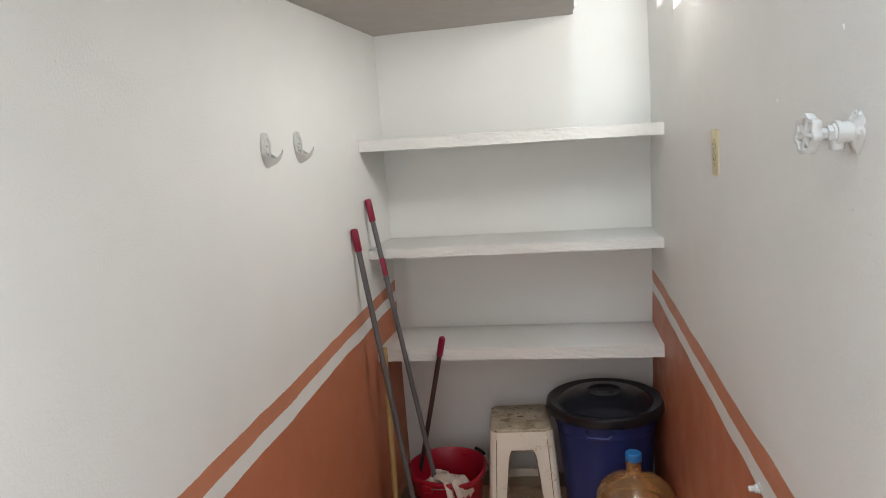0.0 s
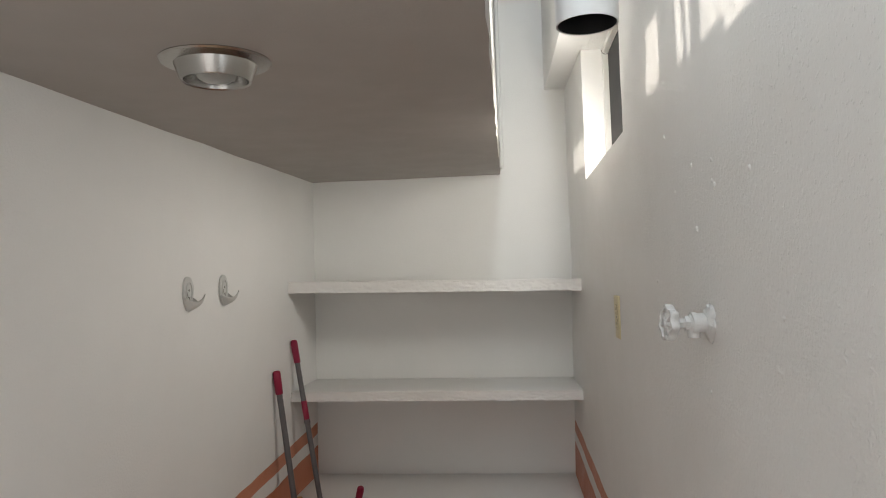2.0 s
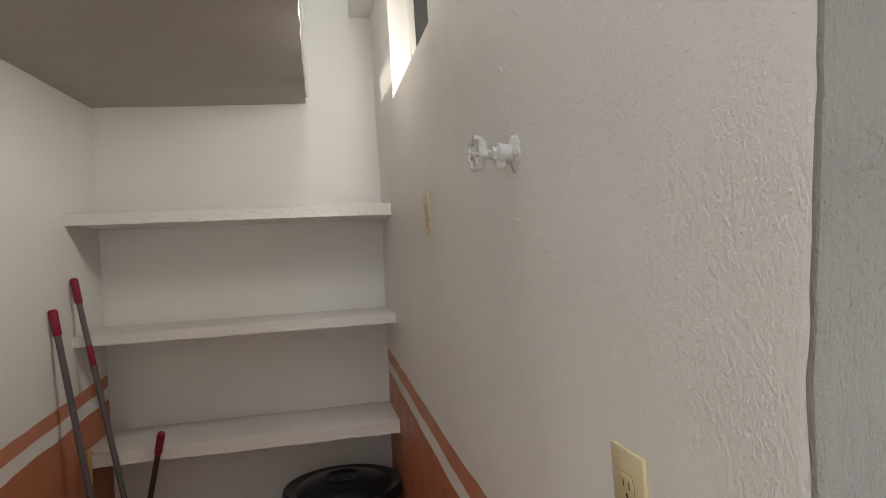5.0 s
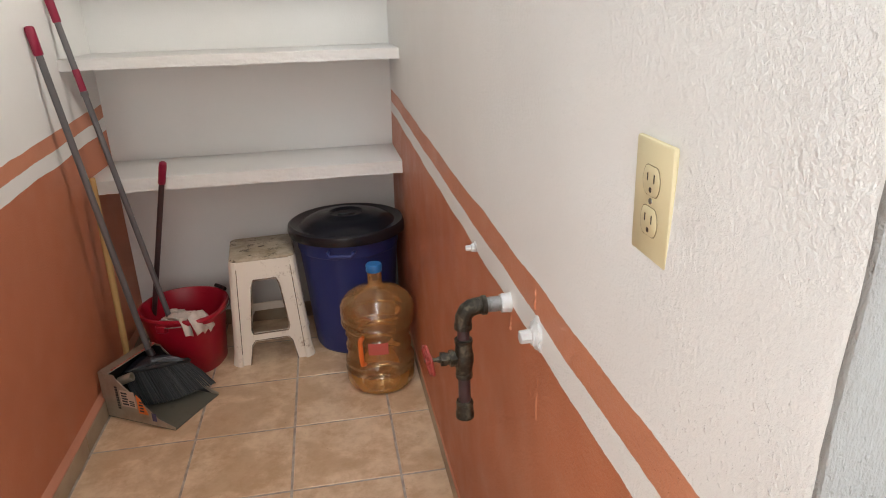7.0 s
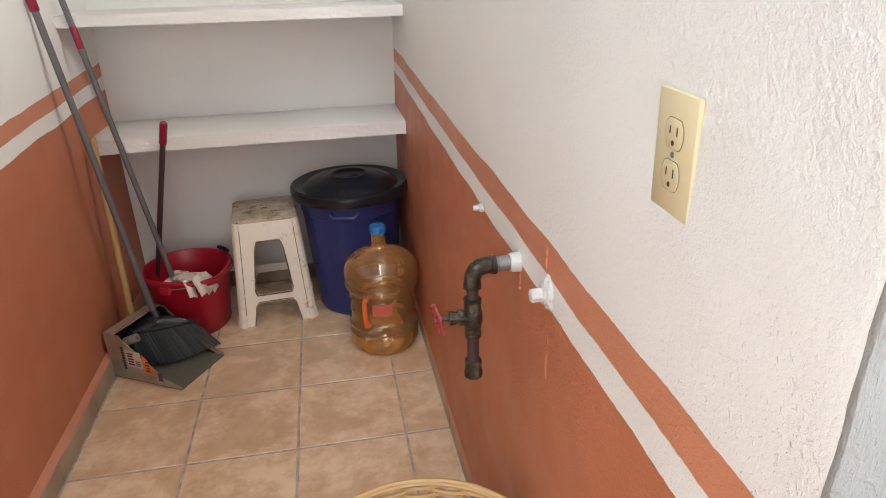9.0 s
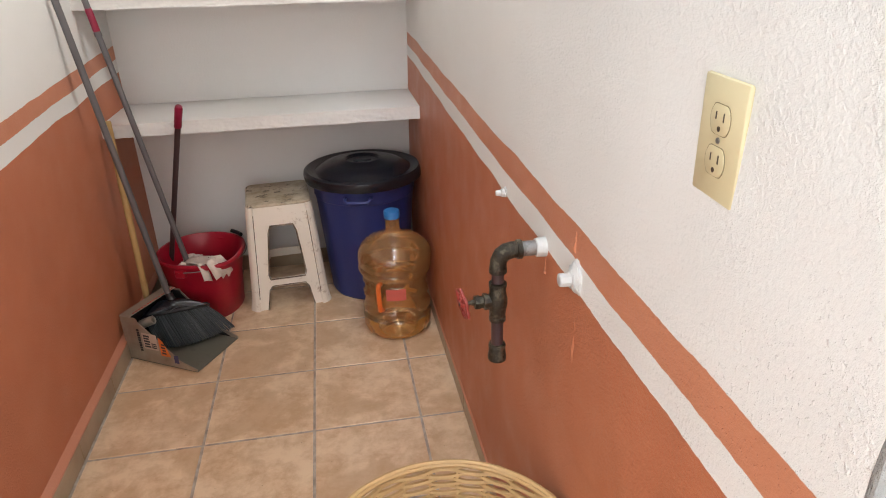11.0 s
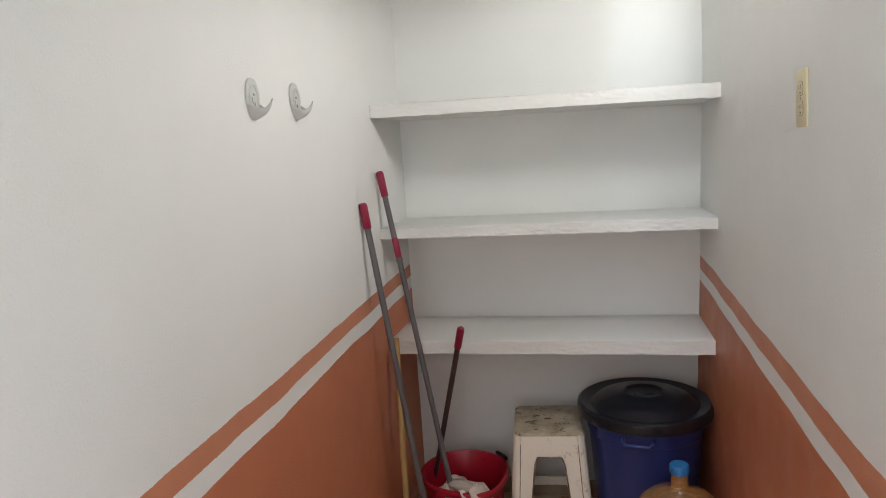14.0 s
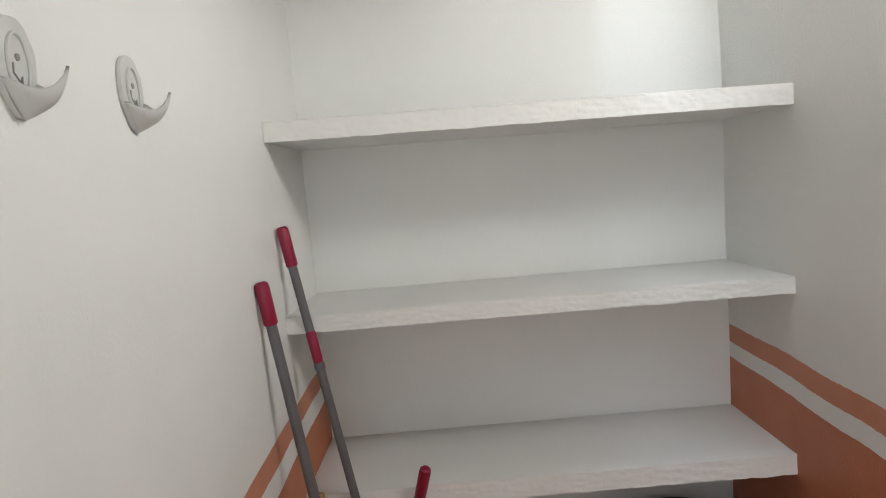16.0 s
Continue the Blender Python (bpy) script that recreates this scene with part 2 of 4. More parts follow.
c1 = t.mix(t.ramp(t.noise(11, 8, 0.7), 0.35, 0.65), (0.60, 0.52, 0.40), (0.32, 0.25, 0.16))
c1 = t.mix(t.ramp(t.noise(26, 8, 0.8), 0.56, 0.62), c1, (0.07, 0.05, 0.03))
t.base(c1)
t.bump([(t.noise(60, 5), 0.3, 0.003)])
M["stool_top"] = t.m

M["stool_lip"] = plain("stool_grime_and_shade", (0.33, 0.25, 0.17), 0.5, dirt=(0.10, 0.07, 0.045), dirt_at=(0.4, 0.55), scale=22)
t = Mat("wicker", rough=0.5)
isl = t.n("ShaderNodeNewGeometry")
t.base(t.mix(t.ramp(t.noise(30, 3), 0.3, 0.7), t.ramp(isl.outputs["Random Per Island"], 0, 1, (0.42, 0.25, 0.10), (0.62, 0.42, 0.20)), (0.50, 0.32, 0.14)))
M["wicker"] = t.m


def clear_plastic(name, tint, body, milk):
    """Thin see-through plastic: tinted see-through, a little body colour and a gloss coat."""
    m = Mat(name, body, 0.08)
    tr = m.n("ShaderNodeBsdfTransparent")
    tr.inputs[0].default_value = (*tint, 1)
    mx = m.n("ShaderNodeMixShader")
    lw = m.n("ShaderNodeLayerWeight", Blend=0.25)
    fac = m.math("MULTIPLY_ADD", lw.outputs["Facing"], 0.42, milk)
    m.link(fac, mx.inputs[0])
    m.link(tr.outputs[0], mx.inputs[1])
    m.link(m.b.outputs[0], mx.inputs[2])
    gl = m.n("ShaderNodeBsdfGlossy")
    gl.inputs["Roughness"].default_value = 0.12
    fr = m.n("ShaderNodeFresnel", IOR=1.75)
    out = m.n("ShaderNodeMixShader")
    m.link(fr.outputs[0], out.inputs[0])
    m.link(mx.outputs[0], out.inputs[1])
    m.link(gl.outputs[0], out.inputs[2])
    m.link(out.outputs[0], m.t.nodes["Material Output"].inputs[0])
    m.bump([(m.noise(9, 3), 0.5, 0.012)])
    return m.m


M["jug"] = clear_plastic("amber_clear_plastic", (1.0, 0.80, 0.54), (0.95, 0.48, 0.17), 0.15)
M["jug_base"] = clear_plastic("amber_clear_base", (1.0, 0.74, 0.42), (0.92, 0.42, 0.09), 0.32)
M["bulb"] = clear_plastic("bulb_glass", (0.95, 0.95, 0.95), (0.75, 0.75, 0.72), 0.35)

# ---- mesh helpers ----


def part(name, bm, material, parent=None, label="", smooth=True, angle=35):
    me = bpy.data.meshes.new(name)
    bmesh.ops.recalc_face_normals(bm, faces=bm.faces)
    if smooth:
        for f in bm.faces:
            f.smooth = True
        lim = radians(angle)
        for e in bm.edges:
            if len(e.link_faces) == 2 and e.calc_face_angle(0) > lim:
                e.smooth = False
    bm.to_mesh(me)
    bm.free()
    for mt in (material if isinstance(material, (list, tuple)) else [material]):
        me.materials.append(M[mt])
    ob = new(name, me)
    if parent:
        ob.parent = parent
    if label:
        ob["label"] = label
    return ob


def box(bm, x0, x1, y0, y1, z0, z1, bevel=0.0, seg=1):
    r = bmesh.ops.create_cube(bm, size=1)
    vs = r["verts"]
    bmesh.ops.scale(bm, vec=(x1 - x0, y1 - y0, z1 - z0), verts=vs)
    bmesh.ops.translate(bm, vec=((x0 + x1) / 2, (y0 + y1) / 2, (z0 + z1) / 2), verts=vs)
    if bevel:
        es = list({e for v in vs for e in v.link_edges})
        bmesh.ops.bevel(bm, geom=es, offset=bevel, segments=seg, affect="EDGES", profile=0.5)
    return bm


def rough_box(bounds, step=0.08, amp=0.003, bevel=0.004, seed=0, freq=5.0, shear=0.0, tilt=0.0):
    """A hand-plastered block: bevelled, cut into a grid and made slightly uneven. shear lifts z along y, tilt along x."""
    bm = bmesh.new()
    box(bm, *bounds, bevel=bevel, seg=2)
    for axis, (a, b) in enumerate(((bounds[0], bounds[1]), (bounds[2], bounds[3]), (bounds[4], bounds[5]))):
        count = int((b - a) / step)
        for k in range(1, count + 1):
            co = [0, 0, 0]
            co[axis] = a + (b - a) * k / (count + 1)
            no = [0, 0, 0]
            no[axis] = 1
            bmesh.ops.bisect_plane(bm, geom=bm.verts[:] + bm.edges[:] + bm.faces[:], plane_co=co, plane_no=no)
    for v in bm.verts:
        p = v.co * freq + Vector((seed * 7.3, seed * 3.1, 0))
        v.co += amp * noise.noise_vector(p) + amp * 0.4 * noise.noise_vector(p * 5)
        v.co.z += shear * v.co.y + tilt * v.co.x
    return bm


def tube(bm, pts, r, sides=12, caps=True):
    """A tube through the points; r is one radius or one for each point."""
    pts = [Vector(p) for p in pts]
    rs = r if isinstance(r, (list, tuple)) else [r] * len(pts)
    rings = []
    ref = None
    for i, p in enumerate(pts):
        d = (pts[min(i + 1, len(pts) - 1)] - pts[max(i - 1, 0)]).normalized()
        if ref is None:
            ref = d.orthogonal().normalized()
        ref = (ref - d * ref.dot(d)).normalized()
        side = d.cross(ref)
        rings.append([bm.verts.new(p + rs[i] * (math.cos(a) * ref + math.sin(a) * side))
                      for a in (2 * math.pi * k / sides for k in range(sides))])
    for a, b in zip(rings, rings[1:]):
        for k in range(sides):
            bm.faces.new((a[k], a[(k + 1) % sides], b[(k + 1) % sides], b[k]))
    if caps:
        bm.faces.new(rings[0][::-1])
        bm.faces.new(rings[-1])
    return bm


def lathe(bm, prof, sides=48, m=Matrix(), squash=None):
    """Turns a profile of (radius, height) about z."""
    rings = []
    for r, z in prof:
        if r < 1e-5:
            rings.append([bm.verts.new(m @ Vector((0, 0, z)))])
            continue
        ring = []
        for k in range(sides):
            a = 2 * math.pi * k / sides
            f = squash(a, z) if squash else 1.0
            ring.append(bm.verts.new(m @ Vector((r * f * math.cos(a), r * f * math.sin(a), z))))
        rings.append(ring)
    for a, b in zip(rings, rings[1:]):
        for k in range(sides):
            j = (k + 1) % sides
            if len(a) == 1 and len(b) == 1:
                continue
            if len(a) == 1:
                bm.faces.new((a[0], b[j], b[k]))
            elif len(b) == 1:
                bm.faces.new((a[k], a[j], b[0]))
            else:
                bm.faces.new((a[k], a[j], b[j], b[k]))
    return bm


def prism(bm, poly, depth, m=Matrix(), bevel=0.0):
    """A flat outline of (x, y), given thickness along z."""
    lo = [bm.verts.new(m @ Vector((x, y, 0))) for x, y in poly]
    hi = [bm.verts.new(m @ Vector((x, y, depth))) for x, y in poly]
    top = bm.faces.new(hi)
    bot = bm.faces.new(lo[::-1])
    n = len(poly)
    for k in range(n):
        bm.faces.new((lo[k], lo[(k + 1) % n], hi[(k + 1) % n], hi[k]))
    if bevel:
        bmesh.ops.bevel(bm, geom=list(top.edges), offset=bevel, segments=2, affect="EDGES", profile=0.5)
    return bm


def root(name, loc, label, category, group="", rz=0.0):
    ob = tagged(new(name), label, category, group)
    ob.matrix_basis = pose(*loc, 0, 0, rz)
    return ob


def setting(name, bm, mat, label, smooth=True):
    return tagged(part(name, bm, mat, smooth=smooth), label, "", "", "structure")


# ---- the room ----
XR, YD, YB, XS0, YS = 1.19, -2.70, -3.75, 0.887, -2.86      # face of the right wall, edge of the doorway, wall behind


def xr(z):
    """The face of the right wall, which leans out a little."""
    return 1.186 + 0.022 * max(-0.6, min(z - 1.0, 0.65))


def edge_lean(z):
    """How far the edge of the doorway leans into the room below its head."""
    return max(0.004, min(0.11 * (1.95 - z) + 0.006, 0.071))


def slab_z(y):
    return 2.165 + 0.045 * y


setting("wall_left", rough_box((-0.15, 0.0, YB, 0.0, -0.05, 2.30), 0.15, 0.0022, 0.0, 1, 3), "wall_l",
        "white plastered wall with a terracotta dado and stripe")
bm = rough_box((-0.15, 1.45, 0.0, 0.15, -0.05, 4.0), 0.15, 0.002, 0.0, 2, 3)
setting("wall_back", bm, "wall_end", "white plastered end wall behind the shelves")

# right wall with its window niche and the worn corner at the doorway
NY0, NY1, SILL, HEAD, DH = -1.42, -0.65, 2.045, 2.50, 1.957
bm = bmesh.new()
for b in ((XR, 1.44, YD, 0.0, -0.05, DH), (XR, 1.44, NY1, 0.0, DH, 4.0),
          (XR, 1.44, NY0, NY1, DH, SILL - 0.02), (XR, 1.44, NY0, NY1, HEAD, 4.0),
          (XR, 1.44, YB, NY0, DH, 4.0)):
    box(bm, *b)
bmesh.ops.remove_doubles(bm, verts=bm.verts, dist=1e-5)
for z in [k * 0.06 for k in range(66)]:
    bmesh.ops.bisect_plane(bm, geom=bm.verts[:] + bm.edges[:] + bm.faces[:], plane_co=(0, 0, z), plane_no=(0, 0, 1))
for y in [YD + 0.012, YD + 0.03] + [-2.6 + 0.12 * k for k in range(22)]:
    bmesh.ops.bisect_plane(bm, geom=bm.verts[:] + bm.edges[:] + bm.faces[:], plane_co=(0, y, 0), plane_no=(0, 1, 0))
for v in bm.verts:
    if v.co.x < XR + 0.001:
        v.co.x = xr(v.co.z)
        v.co.x += 0.004 * noise.noise(v.co * 2.5) + 0.0012 * noise.noise(v.co * 14)
    if v.co.z < 1.98 and v.co.y < YD + 0.3:
        near = v.co.y < YD + 0.001 and v.co.x < XR + 0.05
        v.co.x += 0.001 * near
        v.co.y += edge_lean(v.co.z) * (1 - max(0, v.co.y - YD) / 0.3) + near * 0.002 * noise.noise(v.co * 11)
wall_right = setting("wall_right", bm, "wall_r", "white lumpy plastered wall with a terracotta dado and stripe")

for dy, z0, z1, w in ((-2.088, 0.865, 0.745, 0.008), (-2.066, 0.975, 0.935, 0.006), (-1.935, 0.872, 0.835, 0.008), (-1.700, 0.86, 0.80, 0.004)):
    bm = bmesh.new()
    n = 12
    pts = [(xr(0.9) + 0.001, dy + 0.004 * noise.noise(Vector((dy, k * 0.5, 0))), z0 + (z1 - z0) * k / n) for k in range(n + 1)]
    tube(bm, pts, [max(0.0010, w * (0.40 + 0.35 * k / n + 0.35 * noise.noise(Vector((dy * 5, k * 0.45, 2)))) * (0.4 if k in (0, n) else 1)) for k in range(n + 1)], 10)
    part("paint_drip", bm, "drip", wall_right, "run of terracotta paint")
for y, z, size in ((-2.099, 1.793, 0.0042), (-2.089, 1.801, 0.003), (-2.236, 1.794, 0.0036), (-2.001, 1.740, 0.0036), (-1.827, 1.922, 0.003), (-1.885, 1.813, 0.0026),
                   (-1.990, 1.840, 0.0032), (-2.089, 1.831, 0.0028), (-1.929, 1.958, 0.0024), (-2.31, 1.62, 0.003), (-2.05, 1.50, 0.0026), (-1.72, 1.66, 0.0026)):
    bm = bmesh.new()
    bmesh.ops.create_icosphere(bm, subdivisions=2, radius=size)
    for v in bm.verts:
        v.co = Vector((v.co.x * 0.7, v.co.y, v.co.z * 1.3)) + 0.25 * size * noise.noise_vector(v.co * 300 + Vector((y, z, 0)) * 9)
        v.co += Vector((xr(z) + 0.004 * noise.noise(Vector((xr(z), y, z)) * 2.5), y, z))
    part("plaster_lump", bm, "wall_r", wall_right)
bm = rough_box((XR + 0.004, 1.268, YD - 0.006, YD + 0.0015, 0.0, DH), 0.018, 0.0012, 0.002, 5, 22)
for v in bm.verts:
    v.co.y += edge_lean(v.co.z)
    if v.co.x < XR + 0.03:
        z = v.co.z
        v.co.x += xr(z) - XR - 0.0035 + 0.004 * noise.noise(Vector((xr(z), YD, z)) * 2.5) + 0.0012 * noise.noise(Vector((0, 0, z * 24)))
setting("door_jamb", bm, "jamb", "rough doorway jamb with its shade put into the grey colour")
bm = bmesh.new()
box(bm, 1.272, 1.95, YD - 0.004, YD + 0.02, 0.0, DH - 0.006, 0.004)
for k in range(1, 24):
    bmesh.ops.bisect_plane(bm, geom=bm.verts[:] + bm.edges[:] + bm.faces[:], plane_co=(0, 0, 0.08 * k), plane_no=(0, 0, 1))
for v in bm.verts:
    v.co.y += edge_lean(v.co.z)
setting("porch_side", bm, "beige", "beige painted side of the porch outside the doorway")
bm = bmesh.new()
box(bm, XR + 0.012, 1.95, YB, YD + 0.05, DH - 0.004, DH - 0.0005)
setting("porch_soffit", bm, "soffit", "dark brown soffit over the doorway")
# unseen wall at the near end, raised to block low sun rays
bm = bmesh.new()
box(bm, -0.15, XS0, YB - 0.15, YB, -0.05, 2.44)
box(bm, XS0, 1.95, YB - 0.15, YB, -0.05, 4.0)
setting("wall_front", bm, "wall_b", "white plastered wall")

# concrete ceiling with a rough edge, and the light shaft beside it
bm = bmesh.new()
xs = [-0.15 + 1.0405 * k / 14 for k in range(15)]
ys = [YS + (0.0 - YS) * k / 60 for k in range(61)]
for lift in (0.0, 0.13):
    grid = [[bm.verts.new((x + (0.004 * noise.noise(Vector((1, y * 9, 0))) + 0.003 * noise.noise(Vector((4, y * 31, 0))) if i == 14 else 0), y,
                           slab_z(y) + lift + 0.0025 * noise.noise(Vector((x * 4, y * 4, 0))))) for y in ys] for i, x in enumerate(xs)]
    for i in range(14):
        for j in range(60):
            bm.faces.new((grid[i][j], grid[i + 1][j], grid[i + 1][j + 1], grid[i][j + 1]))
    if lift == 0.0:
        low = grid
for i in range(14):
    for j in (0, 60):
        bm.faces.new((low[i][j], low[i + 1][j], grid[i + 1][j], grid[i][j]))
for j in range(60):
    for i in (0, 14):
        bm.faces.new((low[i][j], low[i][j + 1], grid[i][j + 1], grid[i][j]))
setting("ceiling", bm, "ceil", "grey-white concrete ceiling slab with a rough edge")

# unseen roof and closing pieces, added behind the slab edge to block the sun
bm = bmesh.new()
box(bm, -0.15, XS0, YB, YS + 0.05, 2.430, 2.440)
box(bm, XS0, XR + 0.1, YB, -3.11, 2.430, 2.440)
box(bm, -0.15, XS0, YS, YS + 0.05, slab_z(YS), 2.430)
box(bm, -0.15, 0.0, YB, YS, 2.301, 2.430)
setting("sun_screen", bm, "frame", "unseen roof added to keep the sun off the entrance")

# the wall above the slab, with a long low opening that lets the sun in
XS = 0.887
SL, OB, OH = 0.05, 2.605, 0.205          # slope of the opening, its foot and its height


def shaft_piece(bm, y0, y1, za, zb, thick=0.05):
    """A piece of the shaft wall between two heights that follow the slope."""
    c = []
    for x in (XS - thick, XS):
        for y in (y0, y1):
            c.append((x, y, slab_z(y) + 0.10 if za is None else za + SL * y))
            c.append((x, y, 4.0 if zb is None else zb + SL * y))
    v = [bm.verts.new(p) for p in c]
    for f in ((0, 1, 3, 2), (4, 6, 7, 5), (0, 4, 5, 1), (2, 3, 7, 6), (1, 5, 7, 3), (0, 2, 6, 4)):
        bm.faces.new([v[k] for k in f])


bm = bmesh.new()
shaft_piece(bm, YS, 0, None, OB)
shaft_piece(bm, YS, 0, OB + OH, None)
shaft_piece(bm, YB, YS, OB + OH, None)
shaft_piece(bm, YB, -3.09, OB, OB + OH)
shaft_piece(bm, -0.95, 0, OB, OB + OH)
# unseen piece added to cut down the sun patch in the window niche
shaft_piece(bm, -1.62, -0.95, OB + 0.180, OB + OH)
setting("shaft_wall", bm, "wall_b", "white wall of the light shaft above the ceiling slab", smooth=False)
win = tagged(new("window_2"), "long low barred window high in the light shaft", "window", "", "structure")
for a, b in ((-2.625, -2.515), (-2.683, -2.671), (-2.76, -2.715), (-2.23, -2.20), (-1.50, -1.46)):
    bm = bmesh.new()
    shaft_piece(bm, a, b, OB, OB + OH, 0.006)
    part("mullion", bm, "frame", win, smooth=False)
# unseen diagonal wires, added to break up the sun patches
bm = bmesh.new()
for k in range(44):
    y0 = -3.2 + 0.05 * k
    tube(bm, [(XS - 0.004, y0, OB + SL * y0), (XS - 0.004, y0 + 0.07, OB + SL * y0 + OH + 0.003)], 0.0012, 4)
ob = part("wire_mesh", bm, "frame", win)
ob["kind"] = "stuff"

bm = rough_box((1.107, XR + 0.03, YB, 0.0, 2.55, 4.0), 0.2, 0.002, 0.004, 8, 5, shear=0.072)
setting("beam", bm, "wall_b", "white painted beam along the right wall")
bm = bmesh.new()
box(bm, XS, 1.107, YB, YB + 0.02, 2.0, 4.0)
setting("shaft_end", bm, "wall_b", "white end of the light shaft")
bm = rough_box((XS + 0.0, XS + 0.02, -0.025, 0.0, 2.19, 4.0), 0.15, 0.0015, 0.01, 3, 5)
setting("trim", bm, "wall_b", "white rounded strip in the corner of the shaft")

# window niche: frame, pane
win = tagged(new("window_1"), "small grey-paned window deep in a white niche", "window", "", "structure")
bm = bmesh.new()
box(bm, 1.275, 1.325, NY1 - 0.02, NY1, 2.02, HEAD, 0.002)
box(bm, 1.275, 1.325, NY0, NY0 + 0.02, 2.02, HEAD, 0.002)
box(bm, 1.275, 1.325, NY0 + 0.02, NY1 - 0.02, HEAD - 0.022, HEAD, 0.002)
box(bm, 1.275, 1.325, NY0 + 0.02, NY1 - 0.02, 2.02, 2.045, 0.002)
part("window_frame", bm, "frame", win, "cream metal window frame")
bm = bmesh.new()
box(bm, 1.295, 1.299, NY0 + 0.02, NY1 - 0.02, 2.045, HEAD - 0.022)
part("pane", bm, "dark_glass", win, "dark grey pane")
bm = bmesh.new()
box(bm, 1.33, 1.44, NY0, NY1, 2.02, HEAD)
setting("wall_outer", bm, "wall_b", "masonry closing the window niche")
hook = root("ceiling_hook", (1.281, -0.705, 2.475), "small dark wire ring hanging from the niche head", "hook")
bm = bmesh.new()
tube(bm, [(0.014 * math.sin(a), 0.003 * math.cos(a), 0.014 * math.cos(a)) for a in (0.3 * k - 0.5 for k in range(19))], 0.0016, 6)
part("ring", bm, "screw", hook)

# floor: grout bed and tiles
bm = bmesh.new()
box(bm, -0.15, 1.95, YB - 0.1, 0.1, -0.08, -0.0018)
setting("floor", bm, "grout", "beige ceramic tiled floor with grey-brown grout joints")

# ---- shelves ----


def shelf(z0, z1, tilt, seed, yf):
    """A cast slab with a smooth top and a ragged, brush-marked front edge."""
    ob = tagged(new("shelf"), "thick white plastered masonry shelf spanning the end wall", "shelf", "masonry shelves")
    ob.location = (0.0, yf, z0)
    bm = rough_box((0.0, XR + 0.02, 0.004, -yf, 0.0, z1 - z0), 0.06, 0.0010, 0.0015, seed, 6, tilt=tilt)
    part("slab", bm, "shelf_top", ob)
    bm = bmesh.new()
    cols, rows = 330, 10
    h = z1 - z0
    grid = []
    for i in range(cols + 1):
        x = (XR + 0.012) * i / cols
        low = -0.0035 * abs(noise.noise(Vector((x * 14, seed, 0)))) - 0.0016 * abs(noise.noise(Vector((x * 60, seed, 3))))
        up = 0.0012 * noise.noise(Vector((x * 9, seed, 7))) + 0.0008 * noise.noise(Vector((x * 45, seed, 8)))
        wave = 0.003 * noise.noise(Vector((x * 3, seed, 1)))
        col = [(0.010, h + up - 0.0006), (0.0025, h + up + 0.0006)]
        for k in range(rows + 1):
            u = k / rows
            z = h + up - 0.0008 - (h + up - low) * u
            d = 0.0019 * noise.noise(Vector((x * 22, z * 170, seed))) + 0.0014 * noise.noise(Vector((x * 70, z * 320, seed + 5)))
            col.append((wave + d - 0.001, z))
        col += [(0.003, low + 0.0003), (0.012, low * 0.3)]
        grid.append([bm.verts.new((x, y, z + tilt * x)) for y, z in col])
    for a, b in zip(grid, grid[1:]):
        for k in range(len(a) - 1):
            bm.faces.new((a[k], a[k + 1], b[k + 1], b[k]))
    part("front_edge", bm, "shelf", ob, "ragged trowelled front edge", angle=50)
    return ob


shelf(1.647, 1.692, -0.017, 11, -0.378)
shelf(1.200, 1.237, -0.006, 12, -0.372)
shelf(0.752, 0.800, 0.0, 13, -0.366)


# ---- long-handled tools ----
def pole(parent, a, b, r, mat, cap, cap_len=0.11, name="pole"):
    a, b = Vector(a), Vector(b)
    d = (b - a).normalized()
    bm = bmesh.new()
    tube(bm, [a + d * cap_len * 0.9, b], r, 16)
    part(name, bm, mat, parent)
    if cap:
        bm = bmesh.new()
        tube(bm, [a, a + d * 0.004, a + d * 0.012, a + d * (cap_len - 0.003), a + d * cap_len],
             [r * 0.8, r * 1.22, r * 1.35, r * 1.3, r * 1.12], 16)
        part("grip", bm, cap, parent, "crimson plastic grip")
    return d


def rel(parent, p):
    return Vector(p) - parent.location


# mop
mop = root("mop", (0.21, -0.40, 0.13), "string mop with grey pole standing in the red bucket", "mop")
ma, mb = rel(mop, (0.016, -0.372, 1.452)), rel(mop, (0.222, -0.405, 0.19))
d = pole(mop, ma, mb, 0.0105, "grey_pole", "red_cap", 0.095)
bm = bmesh.new()
tube(bm, [ma + d * 0.252, ma + d * 0.256, ma + d * 0.324, ma + d * 0.328], [0.0106, 0.0118, 0.0118, 0.0106], 16)
part("sleeve", bm, "red_cap", mop, "crimson plastic joint sleeve")
bm = bmesh.new()
tube(bm, [ma + d * 0.328, ma + d * 0.332, ma + d * 0.342, ma + d * 0.346], [0.0112, 0.0128, 0.0128, 0.0112], 16)
part("collar", bm, "grey_pole", mop)
rnd = random.Random(4)
